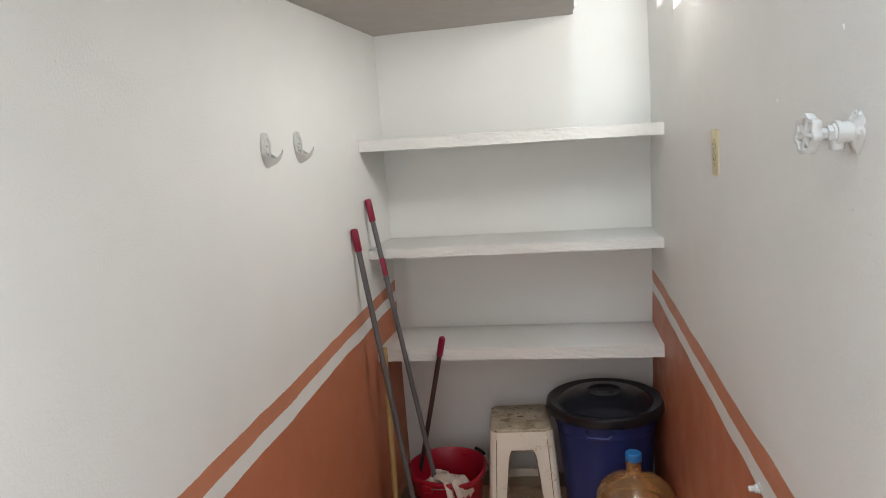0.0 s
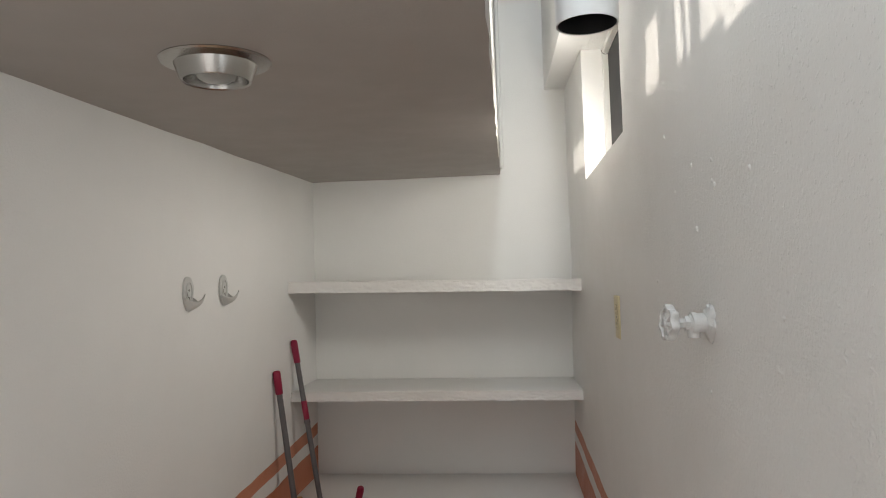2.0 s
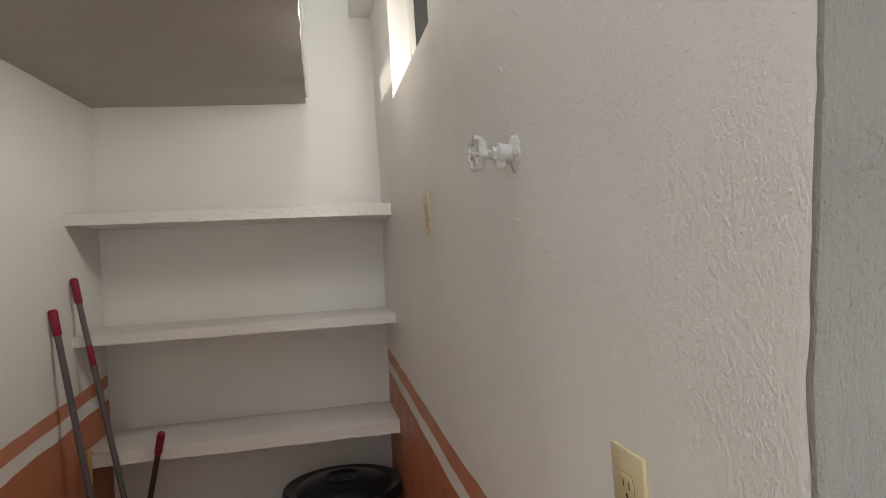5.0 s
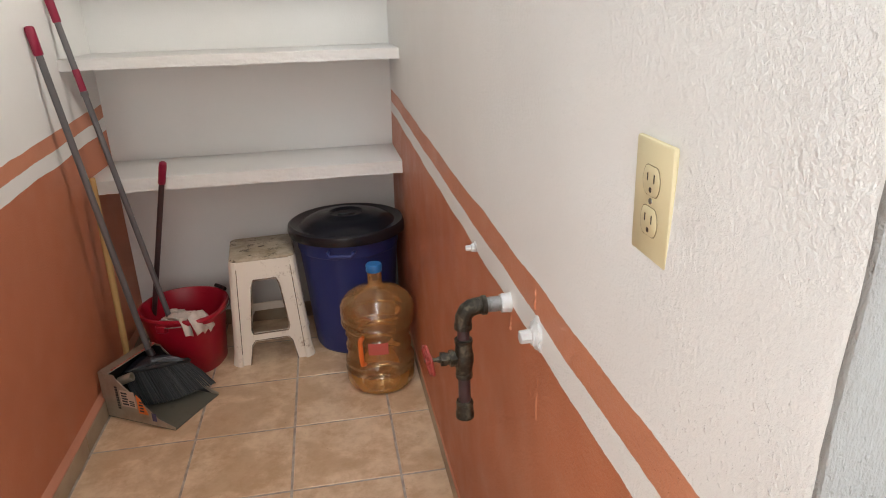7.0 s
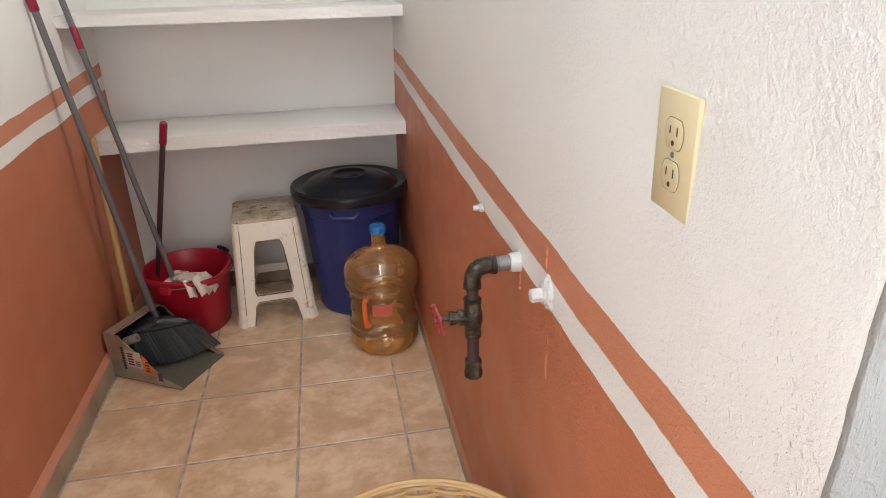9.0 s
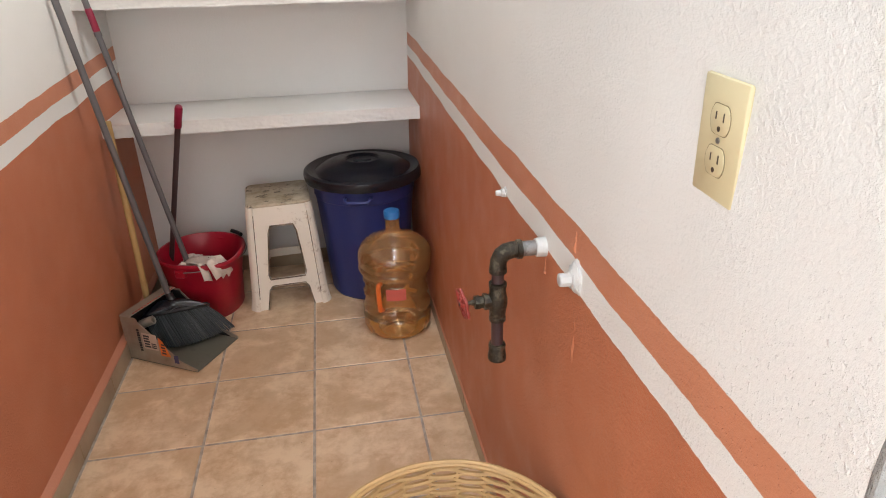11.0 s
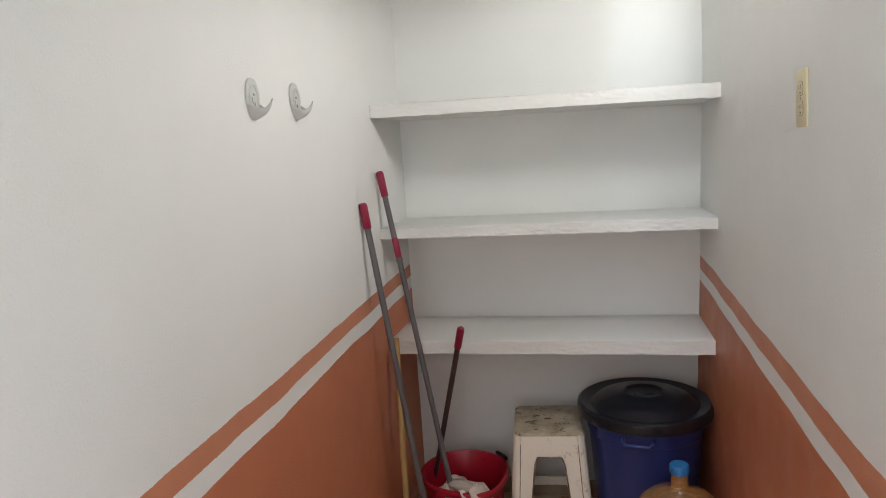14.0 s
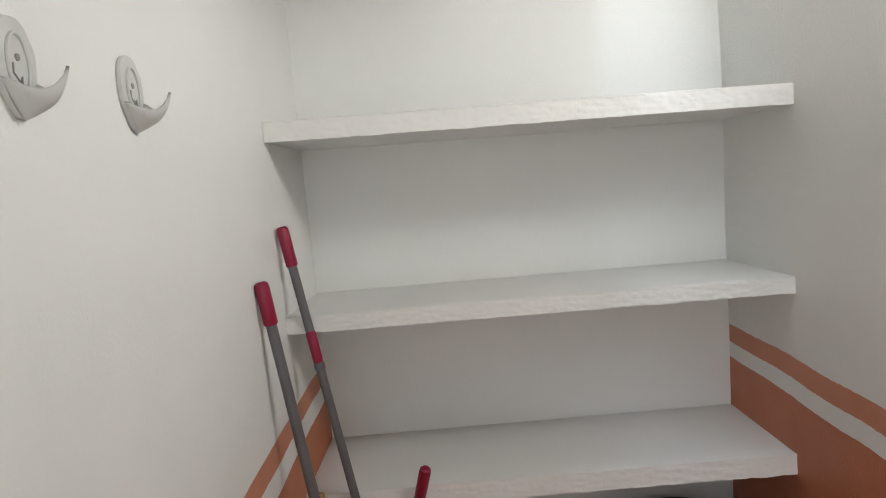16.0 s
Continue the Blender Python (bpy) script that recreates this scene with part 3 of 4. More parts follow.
for k in range(16):
    over = k % 2 == 0 and k < 12          # these hang over the rim
    ang = -0.62 + 0.05 * (k - 5) + rnd.uniform(-0.12, 0.12) if over else -2.4 + 0.27 * k
    reach = rnd.uniform(0.150, 0.185) if over else rnd.uniform(0.05, 0.075)
    path = []
    bm = bmesh.new()
    for s in range(9):
        u = s / 8
        rr = 0.012 + reach * u
        z = 0.112 + 0.040 * min(u, 0.8) - 0.32 * max(0, u - 0.8) if over else 0.102 + 0.02 * math.sin(2.6 * u) - 0.02 * u
        path.append(Vector((rr * math.cos(ang) + 0.010 * noise.noise(Vector((k, u * 3, 0))),
                            rr * math.sin(ang) + 0.010 * noise.noise(Vector((k, u * 3, 5))),
                            z + 0.010 * noise.noise(Vector((k, u * 4, 9))) + 0.003 * (k % 5))))
    w = rnd.uniform(0.014, 0.022)
    side = Vector((-math.sin(ang), math.cos(ang), rnd.uniform(-0.5, 0.5))).normalized()
    prev = None
    for p in path:
        cur = [bm.verts.new(p - side * w), bm.verts.new(p + Vector((0, 0, 0.003))), bm.verts.new(p + side * w)]
        if prev:
            bm.faces.new((prev[0], prev[1], cur[1], cur[0]))
            bm.faces.new((prev[1], prev[2], cur[2], cur[1]))
        prev = cur
    ob = part("cloth_strip", bm, "cloth", mop, "pinkish white cloth strip")
    sd = ob.modifiers.new("thick", "SOLIDIFY")
    sd.thickness = 0.003

# bucket
bucket = root("bucket", (0.258, -0.330, 0.0), "round crimson plastic bucket holding a mop", "bucket", rz=-20)


def pour(a, z):
    """Pulls the rim out into a small spout."""
    f = max(0.0, math.cos(a + 0.65)) ** 9
    c, d = abs(math.cos(a + 0.65)), abs(math.sin(a + 0.65))
    diamond = (c ** 1.6 + d ** 1.6) ** (-1 / 1.6) * 1.08
    low = max(0.0, 1 - z / 0.24)
    return 1 + (diamond - 1) * (0.25 + 0.6 * low) + 0.17 * f * max(0, (z - 0.02) / 0.245)


bm = bmesh.new()
lathe(bm, [(0, 0.004), (0.130, 0.0), (0.135, 0.006), (0.147, 0.15), (0.165, 0.243), (0.173, 0.247), (0.176, 0.258), (0.173, 0.266),
           (0.165, 0.267), (0.160, 0.258), (0.141, 0.15), (0.122, 0.012), (0, 0.01)], 96, squash=pour)
part("body", bm, "bucket", bucket)
for s in (-1, 1):
    bm = bmesh.new()
    box(bm, -0.022, 0.022, s * 0.168 - 0.012, s * 0.168 + 0.012, 0.215, 0.25, 0.005)
    part("lug", bm, "bucket", bucket)
bm = bmesh.new()
tube(bm, [(0.178 * math.cos(a), 0.178 * math.sin(a), 0.240 + 0.004 * max(0, math.cos(a))) for a in [-math.pi / 2 + math.pi * k / 20 for k in range(21)]], 0.0024, 8)
ob = part("bail", bm, "screw", bucket, "wire bucket handle")
bm = bmesh.new()
tube(bm, [(0.175 * math.cos(a), 0.175 * math.sin(a), 0.276) for a in (0.85, 0.95, 1.05, 1.15, 1.25)], 0.008, 10)
part("handle_grip", bm, "black", bucket, "black plastic handle grip")

# squeegee pole behind the bucket
sq = root("squeegee", (0.07, -0.22, 0.0), "dark-poled squeegee with a crimson grip leaning on the low shelf", "squeegee")
a0, b0 = rel(sq, (0.298, -0.419, 0.868)), rel(sq, (0.072, -0.222, 0.03))
pole(sq, a0, b0, 0.0105, "dark_pole", "red_cap", 0.09)
bm = bmesh.new()
box(bm, -0.02, 0.18, -0.012, 0.012, 0.0, 0.035, 0.004)
part("blade", bm, "black", sq)

# ---- dustpan and broom ----
pan = root("dustpan", (0.014, -0.690, 0.0), "box-shaped printed tin dustpan lying open on the floor under the broom", "dustpan", rz=-30)
# local: x runs to the mouth, y across the pan
PL, PW, PH = 0.308, 0.238, 0.183
bm = bmesh.new()
box(bm, 0, PL, 0, PW, 0.002, 0.006, 0.001)
part("pan_floor", bm, "pan_floor", pan, "worn grey dustpan floor")
bm = bmesh.new()
prof = [(0.0, 0.006), (PL, 0.006), (PL, 0.014), (PL * 0.78, 0.035), (PL * 0.25, PH * 0.93), (0.07, PH), (0.0, PH)]
prism(bm, prof, 0.003, Matrix(((1, 0, 0, 0), (0, 0, 1, 0), (0, 1, 0, 0), (0, 0, 0, 1))), 0.0)
part("side_panel", bm, "pan", pan, "printed tin side", smooth=False)
bm = bmesh.new()
prism(bm, prof, 0.003, Matrix(((1, 0, 0, 0), (0, 0, 1, PW - 0.003), (0, 1, 0, 0), (0, 0, 0, 1))), 0.0)
part("side_panel", bm, "pan", pan, "tin side", smooth=False)
bm = bmesh.new()
box(bm, 0, 0.003, 0.003, PW - 0.003, 0.006, PH, 0.001)
part("back_panel", bm, "black", pan, "black inner back")
for y0 in (0.0035, PW - 0.0045):
    bm = bmesh.new()
    prism(bm, [(0.003, 0.008), (PL * 0.9, 0.008), (PL * 0.74, 0.032), (PL * 0.25, PH * 0.88), (0.07, PH - 0.006), (0.003, PH - 0.006)], 0.001,
          Matrix(((1, 0, 0, 0), (0, 0, 1, y0), (0, 1, 0, 0), (0, 0, 0, 1))))
    part("lining", bm, "black", pan, "black inner face", smooth=False)
bm = bmesh.new()
box(bm, 0.0, 0.048, 0, PW, PH, PH + 0.004, 0.0015)
part("hood", bm, "pan", pan, "turned-over tin top edge")
bm = bmesh.new()
for k in range(15):
    y = 0.02 + k * 0.0145
    box(bm, 0.041, 0.046, y, y + 0.009, PH + 0.004, PH + 0.0055)
part("rim_print", bm, "print_red", pan, "row of small red marks")
bm = bmesh.new()
for x0, x1, z0, z1 in ((0.085, 0.150, 0.062, 0.128),):
    box(bm, x0, x1, -0.0012, 0, z0, z1)
part("sticker", bm, "print_cream", pan, "cream printed label panel")
bm = bmesh.new()
for k in range(5):
    box(bm, 0.092, 0.118 - 0.003 * (k % 2), -0.0022, -0.0012, 0.070 + 0.011 * k, 0.076 + 0.011 * k)
for k in range(3):
    box(bm, 0.124, 0.145, -0.0022, -0.0012, 0.070 + 0.008 * k, 0.074 + 0.008 * k)
for k in range(9):
    box(bm, 0.066, 0.076, -0.0022, 0, 0.048 + 0.0105 * k, 0.055 + 0.0105 * k)
part("print_bars", bm, "print_dark", pan, "black print")
bm = bmesh.new()
prism(bm, [(0.158, 0.045), (0.20, 0.045), (0.176, 0.105), (0.158, 0.12)], 0.0015, Matrix(((1, 0, 0, 0), (0, 0, 1, -0.0015), (0, 1, 0, 0), (0, 0, 0, 1))))
part("print_patch", bm, "print_orange", pan, "orange printed patch", smooth=False)
bm = bmesh.new()
for k in range(4):
    box(bm, 0.165 + 0.004 * (k % 2), 0.183, -0.0028, -0.0015, 0.054 + 0.012 * k, 0.060 + 0.012 * k)
part("print_bars", bm, "print_dark", pan, "black print")
bm = bmesh.new()
box(bm, 0.214, 0.232, -0.0015, 0, 0.024, 0.056)
part("print_patch", bm, "print_navy", pan, "navy printed patch")
bm = bmesh.new()
prof_t = [(0.0165, 0), (0.0165, 0.05), (0.011, 0.05), (0.011, 0.002)]
lathe(bm, prof_t, 24, pose(0.055, 0.036, 0.135, 0, 70, 25))
part("socket", bm, "pan", pan, "tin handle socket")
stick = root("stick", (0.06, -0.55, 0.19), "yellowish wooden stick leaning on the wall behind the dustpan", "stick")
bm = bmesh.new()
sa, sb = rel(stick, (0.045, -0.418, 0.828)), rel(stick, (0.068, -0.528, 0.0))
sd_ = (sb - sa).normalized()
tube(bm, [sa, sa + sd_ * 0.004, sb], [0.009, 0.012, 0.012], 14)
part("shaft", bm, "wood", stick)
bm = bmesh.new()
prism(bm, [(-0.012, -0.01), (0.012, -0.004), (0.0, 0.014)], 0.002, Matrix.Translation(sa + sd_ * 0.125 + Vector((0.004, -0.0135, 0))) @ pose(0, 0, 0, 90, 0, 0))
part("tag", bm, "orange", stick, "small orange tag", smooth=False)

broom = root("broom", (0.17, -0.585, 0.12), "grey-poled broom with charcoal bristles resting in the tin dustpan", "broom")
ba, bb = rel(broom, (0.012, -0.572, 1.352)), rel(broom, (0.160, -0.556, 0.165))
pole(broom, ba, bb, 0.0112, "grey_pole", "red_cap", 0.090)
HB = [Vector((0.062, -0.612, 0.124)) - Vector((0.17, -0.585, 0.12)), Vector((0.303, -0.562, 0.124)) - Vector((0.17, -0.585, 0.12))]      # ends of the broom head
bm = bmesh.new()
ax = (HB[1] - HB[0])
mid = (HB[0] + HB[1]) / 2
pts = [HB[0] + ax * u for u in (0, 0.04, 0.25, 0.5, 0.75, 0.96, 1)]
tube(bm, [p + Vector((0, 0, 0.008 * math.sin(math.pi * u))) for p, u in zip(pts, (0, 0.04, 0.25, 0.5, 0.75, 0.96, 1))], [0.004, 0.011, 0.013, 0.015, 0.013, 0.011, 0.004], 10)
tube(bm, [bb + Vector((0, 0, 0.02)), (bb + mid) / 2 + Vector((0, 0, 0.01)), mid + Vector((0, 0, 0.008))], [0.014, 0.017, 0.026], 14)
part("broom_head", bm, "black", broom, "black plastic broom head")
bm = bmesh.new()
rows = []
for k in range(9):
    q = k / 8
    row = []
    for j in range(15):
        u = j / 14
        topp = bb + Vector((0.03 * (u - 0.5), -0.012, 0.005))
        low = HB[0] + ax * (0.01 + 0.98 * u) + Vector((0, -0.012, 0.006))
        bow = math.sin(math.pi * q) * 0.014 * (1 - abs(2 * u - 1))
        spread = q ** 0.55
        p = topp.lerp(low, q)
        p.x = topp.x + (low.x - topp.x) * spread
        row.append(bm.verts.new(p + Vector((0, -bow, bow))))
    rows.append(row)
for a, b in zip(rows, rows[1:]):
    for j in range(14):
        bm.faces.new((a[j], a[j + 1], b[j + 1], b[j]))
ob = part("hood", bm, "lid", broom, "glossy black fan-shaped hood")
sd = ob.modifiers.new("thick", "SOLIDIFY")
sd.thickness = 0.003
bm = bmesh.new()
ax2 = ax.normalized()
for i in range(40):
    for j in range(1, 7):
        u = (i + rnd.uniform(0.2, 0.8)) / 40
        out = Vector((0.0, -0.003 * (j - 4), 0.002 * (j - 4)))
        s = HB[0] + ax * (0.03 + 0.94 * u) + out + Vector((0, 0, -0.004))
        tip = Vector((0.060 + 0.024 * u, -0.062 + 0.040 * u, -0.106 + 0.012 * u))
        tip += Vector((0.0, -0.034 * math.sin(math.pi * u), 0)) + Vector((0, -0.0045 * (j - 4), 0.0035 * (j - 4)))
        end = HB[0] + ax * u + tip + Vector((rnd.uniform(-0.004, 0.004), rnd.uniform(-0.005, 0.005), rnd.uniform(-0.003, 0.003)))
        end.z = max(end.z, -0.108)
        md = (s + end) / 2 + Vector((0.0, -0.006, 0.010)) + ax * (0.012 * (u - 0.5))
        tube(bm, [s, md, end], [0.0018, 0.0020, 0.0014], 5, caps=False)
ob = part("bristles", bm, "bristle", broom, "charcoal broom bristles")
ob["kind"] = "stuff"

# ---- stool ----
stool = root("stool", (0.585, -0.262, 0.0), "dirty off-white plastic stool with a stained square seat", "stool", rz=5)
stool.scale = (1.03, 1.03, 1.025)


def sq_at(z):
    """Half width and half depth of the stool at a height."""
    u = (0.44 - z) / 0.44
    return 0.123 + 0.030 * u, 0.130 + 0.026 * u


LIPS = []


def wall_panel(bm, side, thick=0.004):
    """One splayed side with its window and the arch between its feet."""
    outer = []
    c = 0.05
    W0 = 0.9
    # outline in (across -1..1, height)
    win_o = [(-0.50, 0.155), (-0.46, 0.135), (0.46, 0.135), (0.50, 0.155), (0.40, 0.325), (0.33, 0.352), (-0.33, 0.352), (-0.40, 0.325)]
    arch = [(-0.60, 0.0), (-0.52, 0.080), (-0.44, 0.098), (0.44, 0.098), (0.52, 0.080), (0.60, 0.0)]
    top = [(0.80, 0.0), (0.80, 0.40), (0.78, 0.44), (-0.78, 0.44), (-0.80, 0.40), (-0.80, 0.0)]

    def at(u, z, off):
        hw, hd = sq_at(z)
        if side in "fb":
            s = -1 if side == "f" else 1
            return Vector((u * hw, s * (hd - off), z))
        s = -1 if side == "l" else 1
        return Vector((s * (hw - off), u * hd, z))
    for off in (0.0, thick):
        loops = [top + arch, win_o]
        edges = []
        for lp in loops:
            vs = [bm.verts.new(at(u, z, off)) for u, z in lp]
            edges += [bm.edges.new((vs[k], vs[(k + 1) % len(vs)])) for k in range(len(vs))]
            outer.append(vs)
        bmesh.ops.triangle_fill(bm, use_beauty=True, edges=edges)
    for a, b in ((outer[0], outer[2]), (outer[1], outer[3])):
        for k in range(len(a)):
            j = (k + 1) % len(a)
            bm.faces.new((a[k], a[j], b[j], b[k]))
    # raised lip round the window
    ring = [at(u * 1.03, z + (0.004 if z > 0.2 else -0.004), -0.001) for u, z in win_o]
    LIPS.append((side, ring + ring[:2], 0.0030))
    ring = [at(u * 1.02, z + (0.004 if 0 < z else 0), -0.001) for u, z in arch]
    LIPS.append((side, ring, 0.0023))
    # dark upright lines drawn for the shade in the leg channels
    for u in (-0.82, 0.82):
        LIPS.append((side, [at(u, z, -0.0004) for z in (0.004, 0.2, 0.405)], 0.0026))


for s in "fblr":
    bm = bmesh.new()
    wall_panel(bm, s)
    part("side", bm, "stool", stool)
for side, ring, rad in LIPS:
    bm = bmesh.new()
    tube(bm, ring, rad, 6)
    part("lip", bm, "stool_lip", stool, "dark line: grime on raised edges, shade in leg channels")
for sx in (-1, 1):
    for sy in (-1, 1):
        bm = bmesh.new()
        prev = None
        for k in range(9):
            z = 0.436 * k / 8
            hw, hd = sq_at(z)
            out = 0.004 if k else 0.010
            cs = [(hw * 0.80, hd + 0.001), (hw * 0.80, hd - 0.012), (hw * 0.86, hd - 0.018), (hw - 0.018, hd * 0.86), (hw - 0.012, hd * 0.80), (hw + 0.001, hd * 0.80),
                  (hw + out, hd * 0.84), (hw * 0.97 + out, hd * 0.93), (hw * 0.93, hd * 0.97 + out), (hw * 0.84, hd + out)]
            ring = [bm.verts.new((sx * x, sy * y, z)) for x, y in cs]
            if prev:
                for i in range(len(ring)):
                    j = (i + 1) % len(ring)
                    bm.faces.new((prev[i], prev[j], ring[j], ring[i]))
            else:
                bm.faces.new(ring)
            prev = ring
        bm.faces.new(prev)
        part("leg", bm, "stool", stool, smooth=False)
bm = bmesh.new()
pts = []
for sx, sy in ((1, 1), (-1, 1), (-1, -1), (1, -1)):
    for k in range(5):
        a = math.atan2(sy, sx) + radians(-45 + 22.5 * k)
        pts.append((sx * 0.098 + 0.026 * math.cos(a), sy * 0.105 + 0.026 * math.sin(a)))
prism(bm, pts, 0.012, Matrix.Translation((0, 0, 0.434)), 0.004)
part("seat", bm, "stool_top", stool, "stained brown-grey stool seat")
bm = bmesh.new()
box(bm, -0.012, 0.012, -0.005, 0.005, 0.4457, 0.4467)
part("hand_hole", bm, "hole", stool, "dark slot in the seat", smooth=False)

# ---- rubbish bin ----
bin_ob = root("trash_bin", (0.946, -0.270, 0.0), "navy blue plastic rubbish bin with a black lid", "bin")


def flute(a, z):
    return 1 + 0.012 * (1 if math.cos(a * 10) > 0.2 else 0)


bm = bmesh.new()
lathe(bm, [(0, 0.0), (0.160, 0.0), (0.168, 0.012), (0.200, 0.42), (0.203, 0.44), (0.207, 0.445), (0.210, 0.53), (0.204, 0.53), (0.196, 0.42), (0.16, 0.02), (0, 0.015)], 80, squash=flute)
part("body", bm, "bin", bin_ob, angle=20)
for ang in (-100, 80):
    bm = bmesh.new()
    m4 = pose(0, 0, 0, 0, 0, ang)
    tube(bm, [m4 @ Vector(p) for p in ((0.198, -0.052, 0.475), (0.232, -0.05, 0.478), (0.24, -0.04, 0.468), (0.24, 0.04, 0.468), (0.232, 0.05, 0.478), (0.198, 0.052, 0.475))], 0.007, 8)
    part("handle", bm, "bin", bin_ob, "blue moulded handle")
bm = bmesh.new()
lathe(bm, [(0.232, 0.505), (0.242, 0.507), (0.246, 0.526), (0.243, 0.543), (0.233, 0.549), (0.212, 0.543), (0.198, 0.540), (0.186, 0.546), (0.165, 0.559), (0.125, 0.572),
           (0.084, 0.577), (0.077, 0.581), (0.070, 0.581), (0.062, 0.573), (0.03, 0.570), (0, 0.570)], 72)
lid = part("lid", bm, "lid", bin_ob, "black domed plastic lid")
bm = bmesh.new()
box(bm, -0.035, 0.035, -0.008, 0.008, 0.566, 0.575, 0.003, 2)
part("lid_grip", bm, "lid", lid)

# ---- water jug ----
jug = root("water_jug", (1.022, -0.660, 0.0), "empty amber-tinted clear water jug with a blue cap and orange grip", "water jug", rz=0)


def dent(a, z):
    return 1 + 0.012 * math.sin(3 * a + z * 25) * (1 if 0.1 < z < 0.36 else 0)


bm = bmesh.new()
lathe(bm, [(0.131, 0.075), (0.121, 0.084), (0.122, 0.088), (0.131, 0.098), (0.132, 0.112), (0.122, 0.126), (0.119, 0.150), (0.124, 0.160), (0.125, 0.172), (0.118, 0.182),
           (0.118, 0.208), (0.124, 0.216), (0.119, 0.226), (0.121, 0.236), (0.134, 0.250), (0.140, 0.264), (0.139, 0.272), (0.135, 0.279), (0.140, 0.290), (0.141, 0.312), (0.137, 0.335),
           (0.122, 0.358), (0.096, 0.378), (0.06, 0.393), (0.034, 0.402), (0.0275, 0.408), (0.0265, 0.420), (0.0265, 0.470)], 64, squash=dent)
part("body", bm, "jug", jug)
bm = bmesh.new()
lathe(bm, [(0, 0.02), (0.06, 0.014), (0.105, 0.0), (0.122, 0.008), (0.131, 0.03), (0.131, 0.060), (0.132, 0.0748)], 64)
part("base", bm, "jug_base", jug, "deep amber bottom band")
bm = bmesh.new()
lathe(bm, [(0.026, 0.458), (0.0295, 0.460), (0.0295, 0.484), (0.027, 0.488), (0, 0.488)], 32, squash=lambda a, z: 1 + 0.012 * math.cos(24 * a))
part("cap", bm, "blue_cap", jug, "blue snap cap")
bm = bmesh.new()
g = radians(-122)
gx, gy = math.cos(g), math.sin(g)
tube(bm, [(gx * r, gy * r, z) for r, z in ((0.118, 0.240), (0.136, 0.240), (0.143, 0.228), (0.141, 0.17), (0.135, 0.135), (0.116, 0.128))], [0.008, 0.009, 0.009, 0.009, 0.009, 0.008], 10)
part("grip", bm, "orange", jug, "orange plastic grip")
bm = bmesh.new()
for r in (0.1268,):
    lo, hi = [], []
    for k in range(9):
        a = radians(-112 + 4.2 * k)
        lo.append(bm.verts.new((r * math.cos(a), r * math.sin(a), 0.175)))
        hi.append(bm.verts.new((r * math.cos(a), r * math.sin(a), 0.222)))
    for k in range(8):
        bm.faces.new((lo[k], lo[k + 1], hi[k + 1], hi[k]))
ob = part("sticker", bm, "sticker", jug, "faded red sticker")

# ---- wall hooks ----


def wall_hook(loc):
    ob = root("wall_hook", loc, "pale grey-white plastic wall hook with an upturned tongue", "hook", "hooks on the wall")
    # plate in the wall plane: local y across, z up, x out of the wall
    outl = []
    for k in range(28):
        a = 2 * math.pi * k / 28
        ca, sa = math.cos(a), math.sin(a)
        y = 0.030 * math.copysign(abs(ca) ** 0.8, ca)
        z = 0.049 * math.copysign(abs(sa) ** 0.9, sa)
        if z < 0:
            y *= 1 - 0.45 * (-z / 0.048) ** 1.5
        outl.append((y, z))
    bm = bmesh.new()
    prism(bm, outl, 0.006, Matrix(((0, 0, 1, 0.0), (1, 0, 0, 0), (0, 1, 0, 0), (0, 0, 0, 1))), 0.0025)
    part("plate", bm, "hook", ob)
    bm = bmesh.new()
    rows = []
    for k in range(13):
        q = k / 12
        row = []
        for j in range(25):
            v = j / 12 - 1
            w = 1 - abs(v)
            foot = Vector((0.004, 0.026 * v, -0.051 + 0.036 * abs(v) ** 1.4))
            rim = Vector((0.005 + 0.050 * w ** 0.75, 0.029 * v * (1 - 0.35 * w), -0.013 - 0.012 * math.sin(math.pi * min(1, w)) + 0.010 * w ** 3))
            out = math.sin(math.pi * q) * w ** 0.8
            row.append(bm.verts.new(foot.lerp(rim, q) + Vector((0.010 * out, 0, -0.006 * out))))
        rows.append(row)
    for a, b in zip(rows, rows[1:]):
        for j in range(24):
            bm.faces.new((a[j], a[j + 1], b[j + 1], b[j]))
    tongue = part("tongue", bm, "hook", ob, "scooped hook tongue")
    sdm = tongue.modifiers.new("thick", "SOLIDIFY")
    sdm.thickness = 0.0035
    bm = bmesh.new()
    oval = [(0.0068, 0.0165 * math.cos(a), 0.004 + 0.029 * math.sin(a)) for a in (2 * math.pi * k / 30 for k in range(31))]
    tube(bm, oval, 0.0022, 8, caps=False)
    part("groove_rim", bm, "hook", ob, "raised oval rim")
    # dark tube drawn for the shade in the plate's moulded slot
    bm = bmesh.new()
    tube(bm, [(0.0064, -0.008, 0.004), (0.0064, -0.009, -0.006), (0.0064, 0.0, -0.014), (0.0064, 0.003, -0.008), (0.0064, 0.003, -0.020)], 0.0011, 6)
    part("slot_shade", bm, "screw", ob, "dark line drawn for the shade in the moulded slot")
    bm = bmesh.new()
    lathe(bm, [(0, 0.0015), (0.0035, 0.001), (0.0038, 0)], 16, pose(0.006, 0, 0.010, 0, 90, 0))
    part("screw", bm, "screw", ob, "small steel screw")
    return ob


hk = wall_hook((0.0, -1.247, 1.660))
copy_thing(hk, pose(0.0, -1.012, 1.668, 4, 0, 0))

# ---- outlets ----


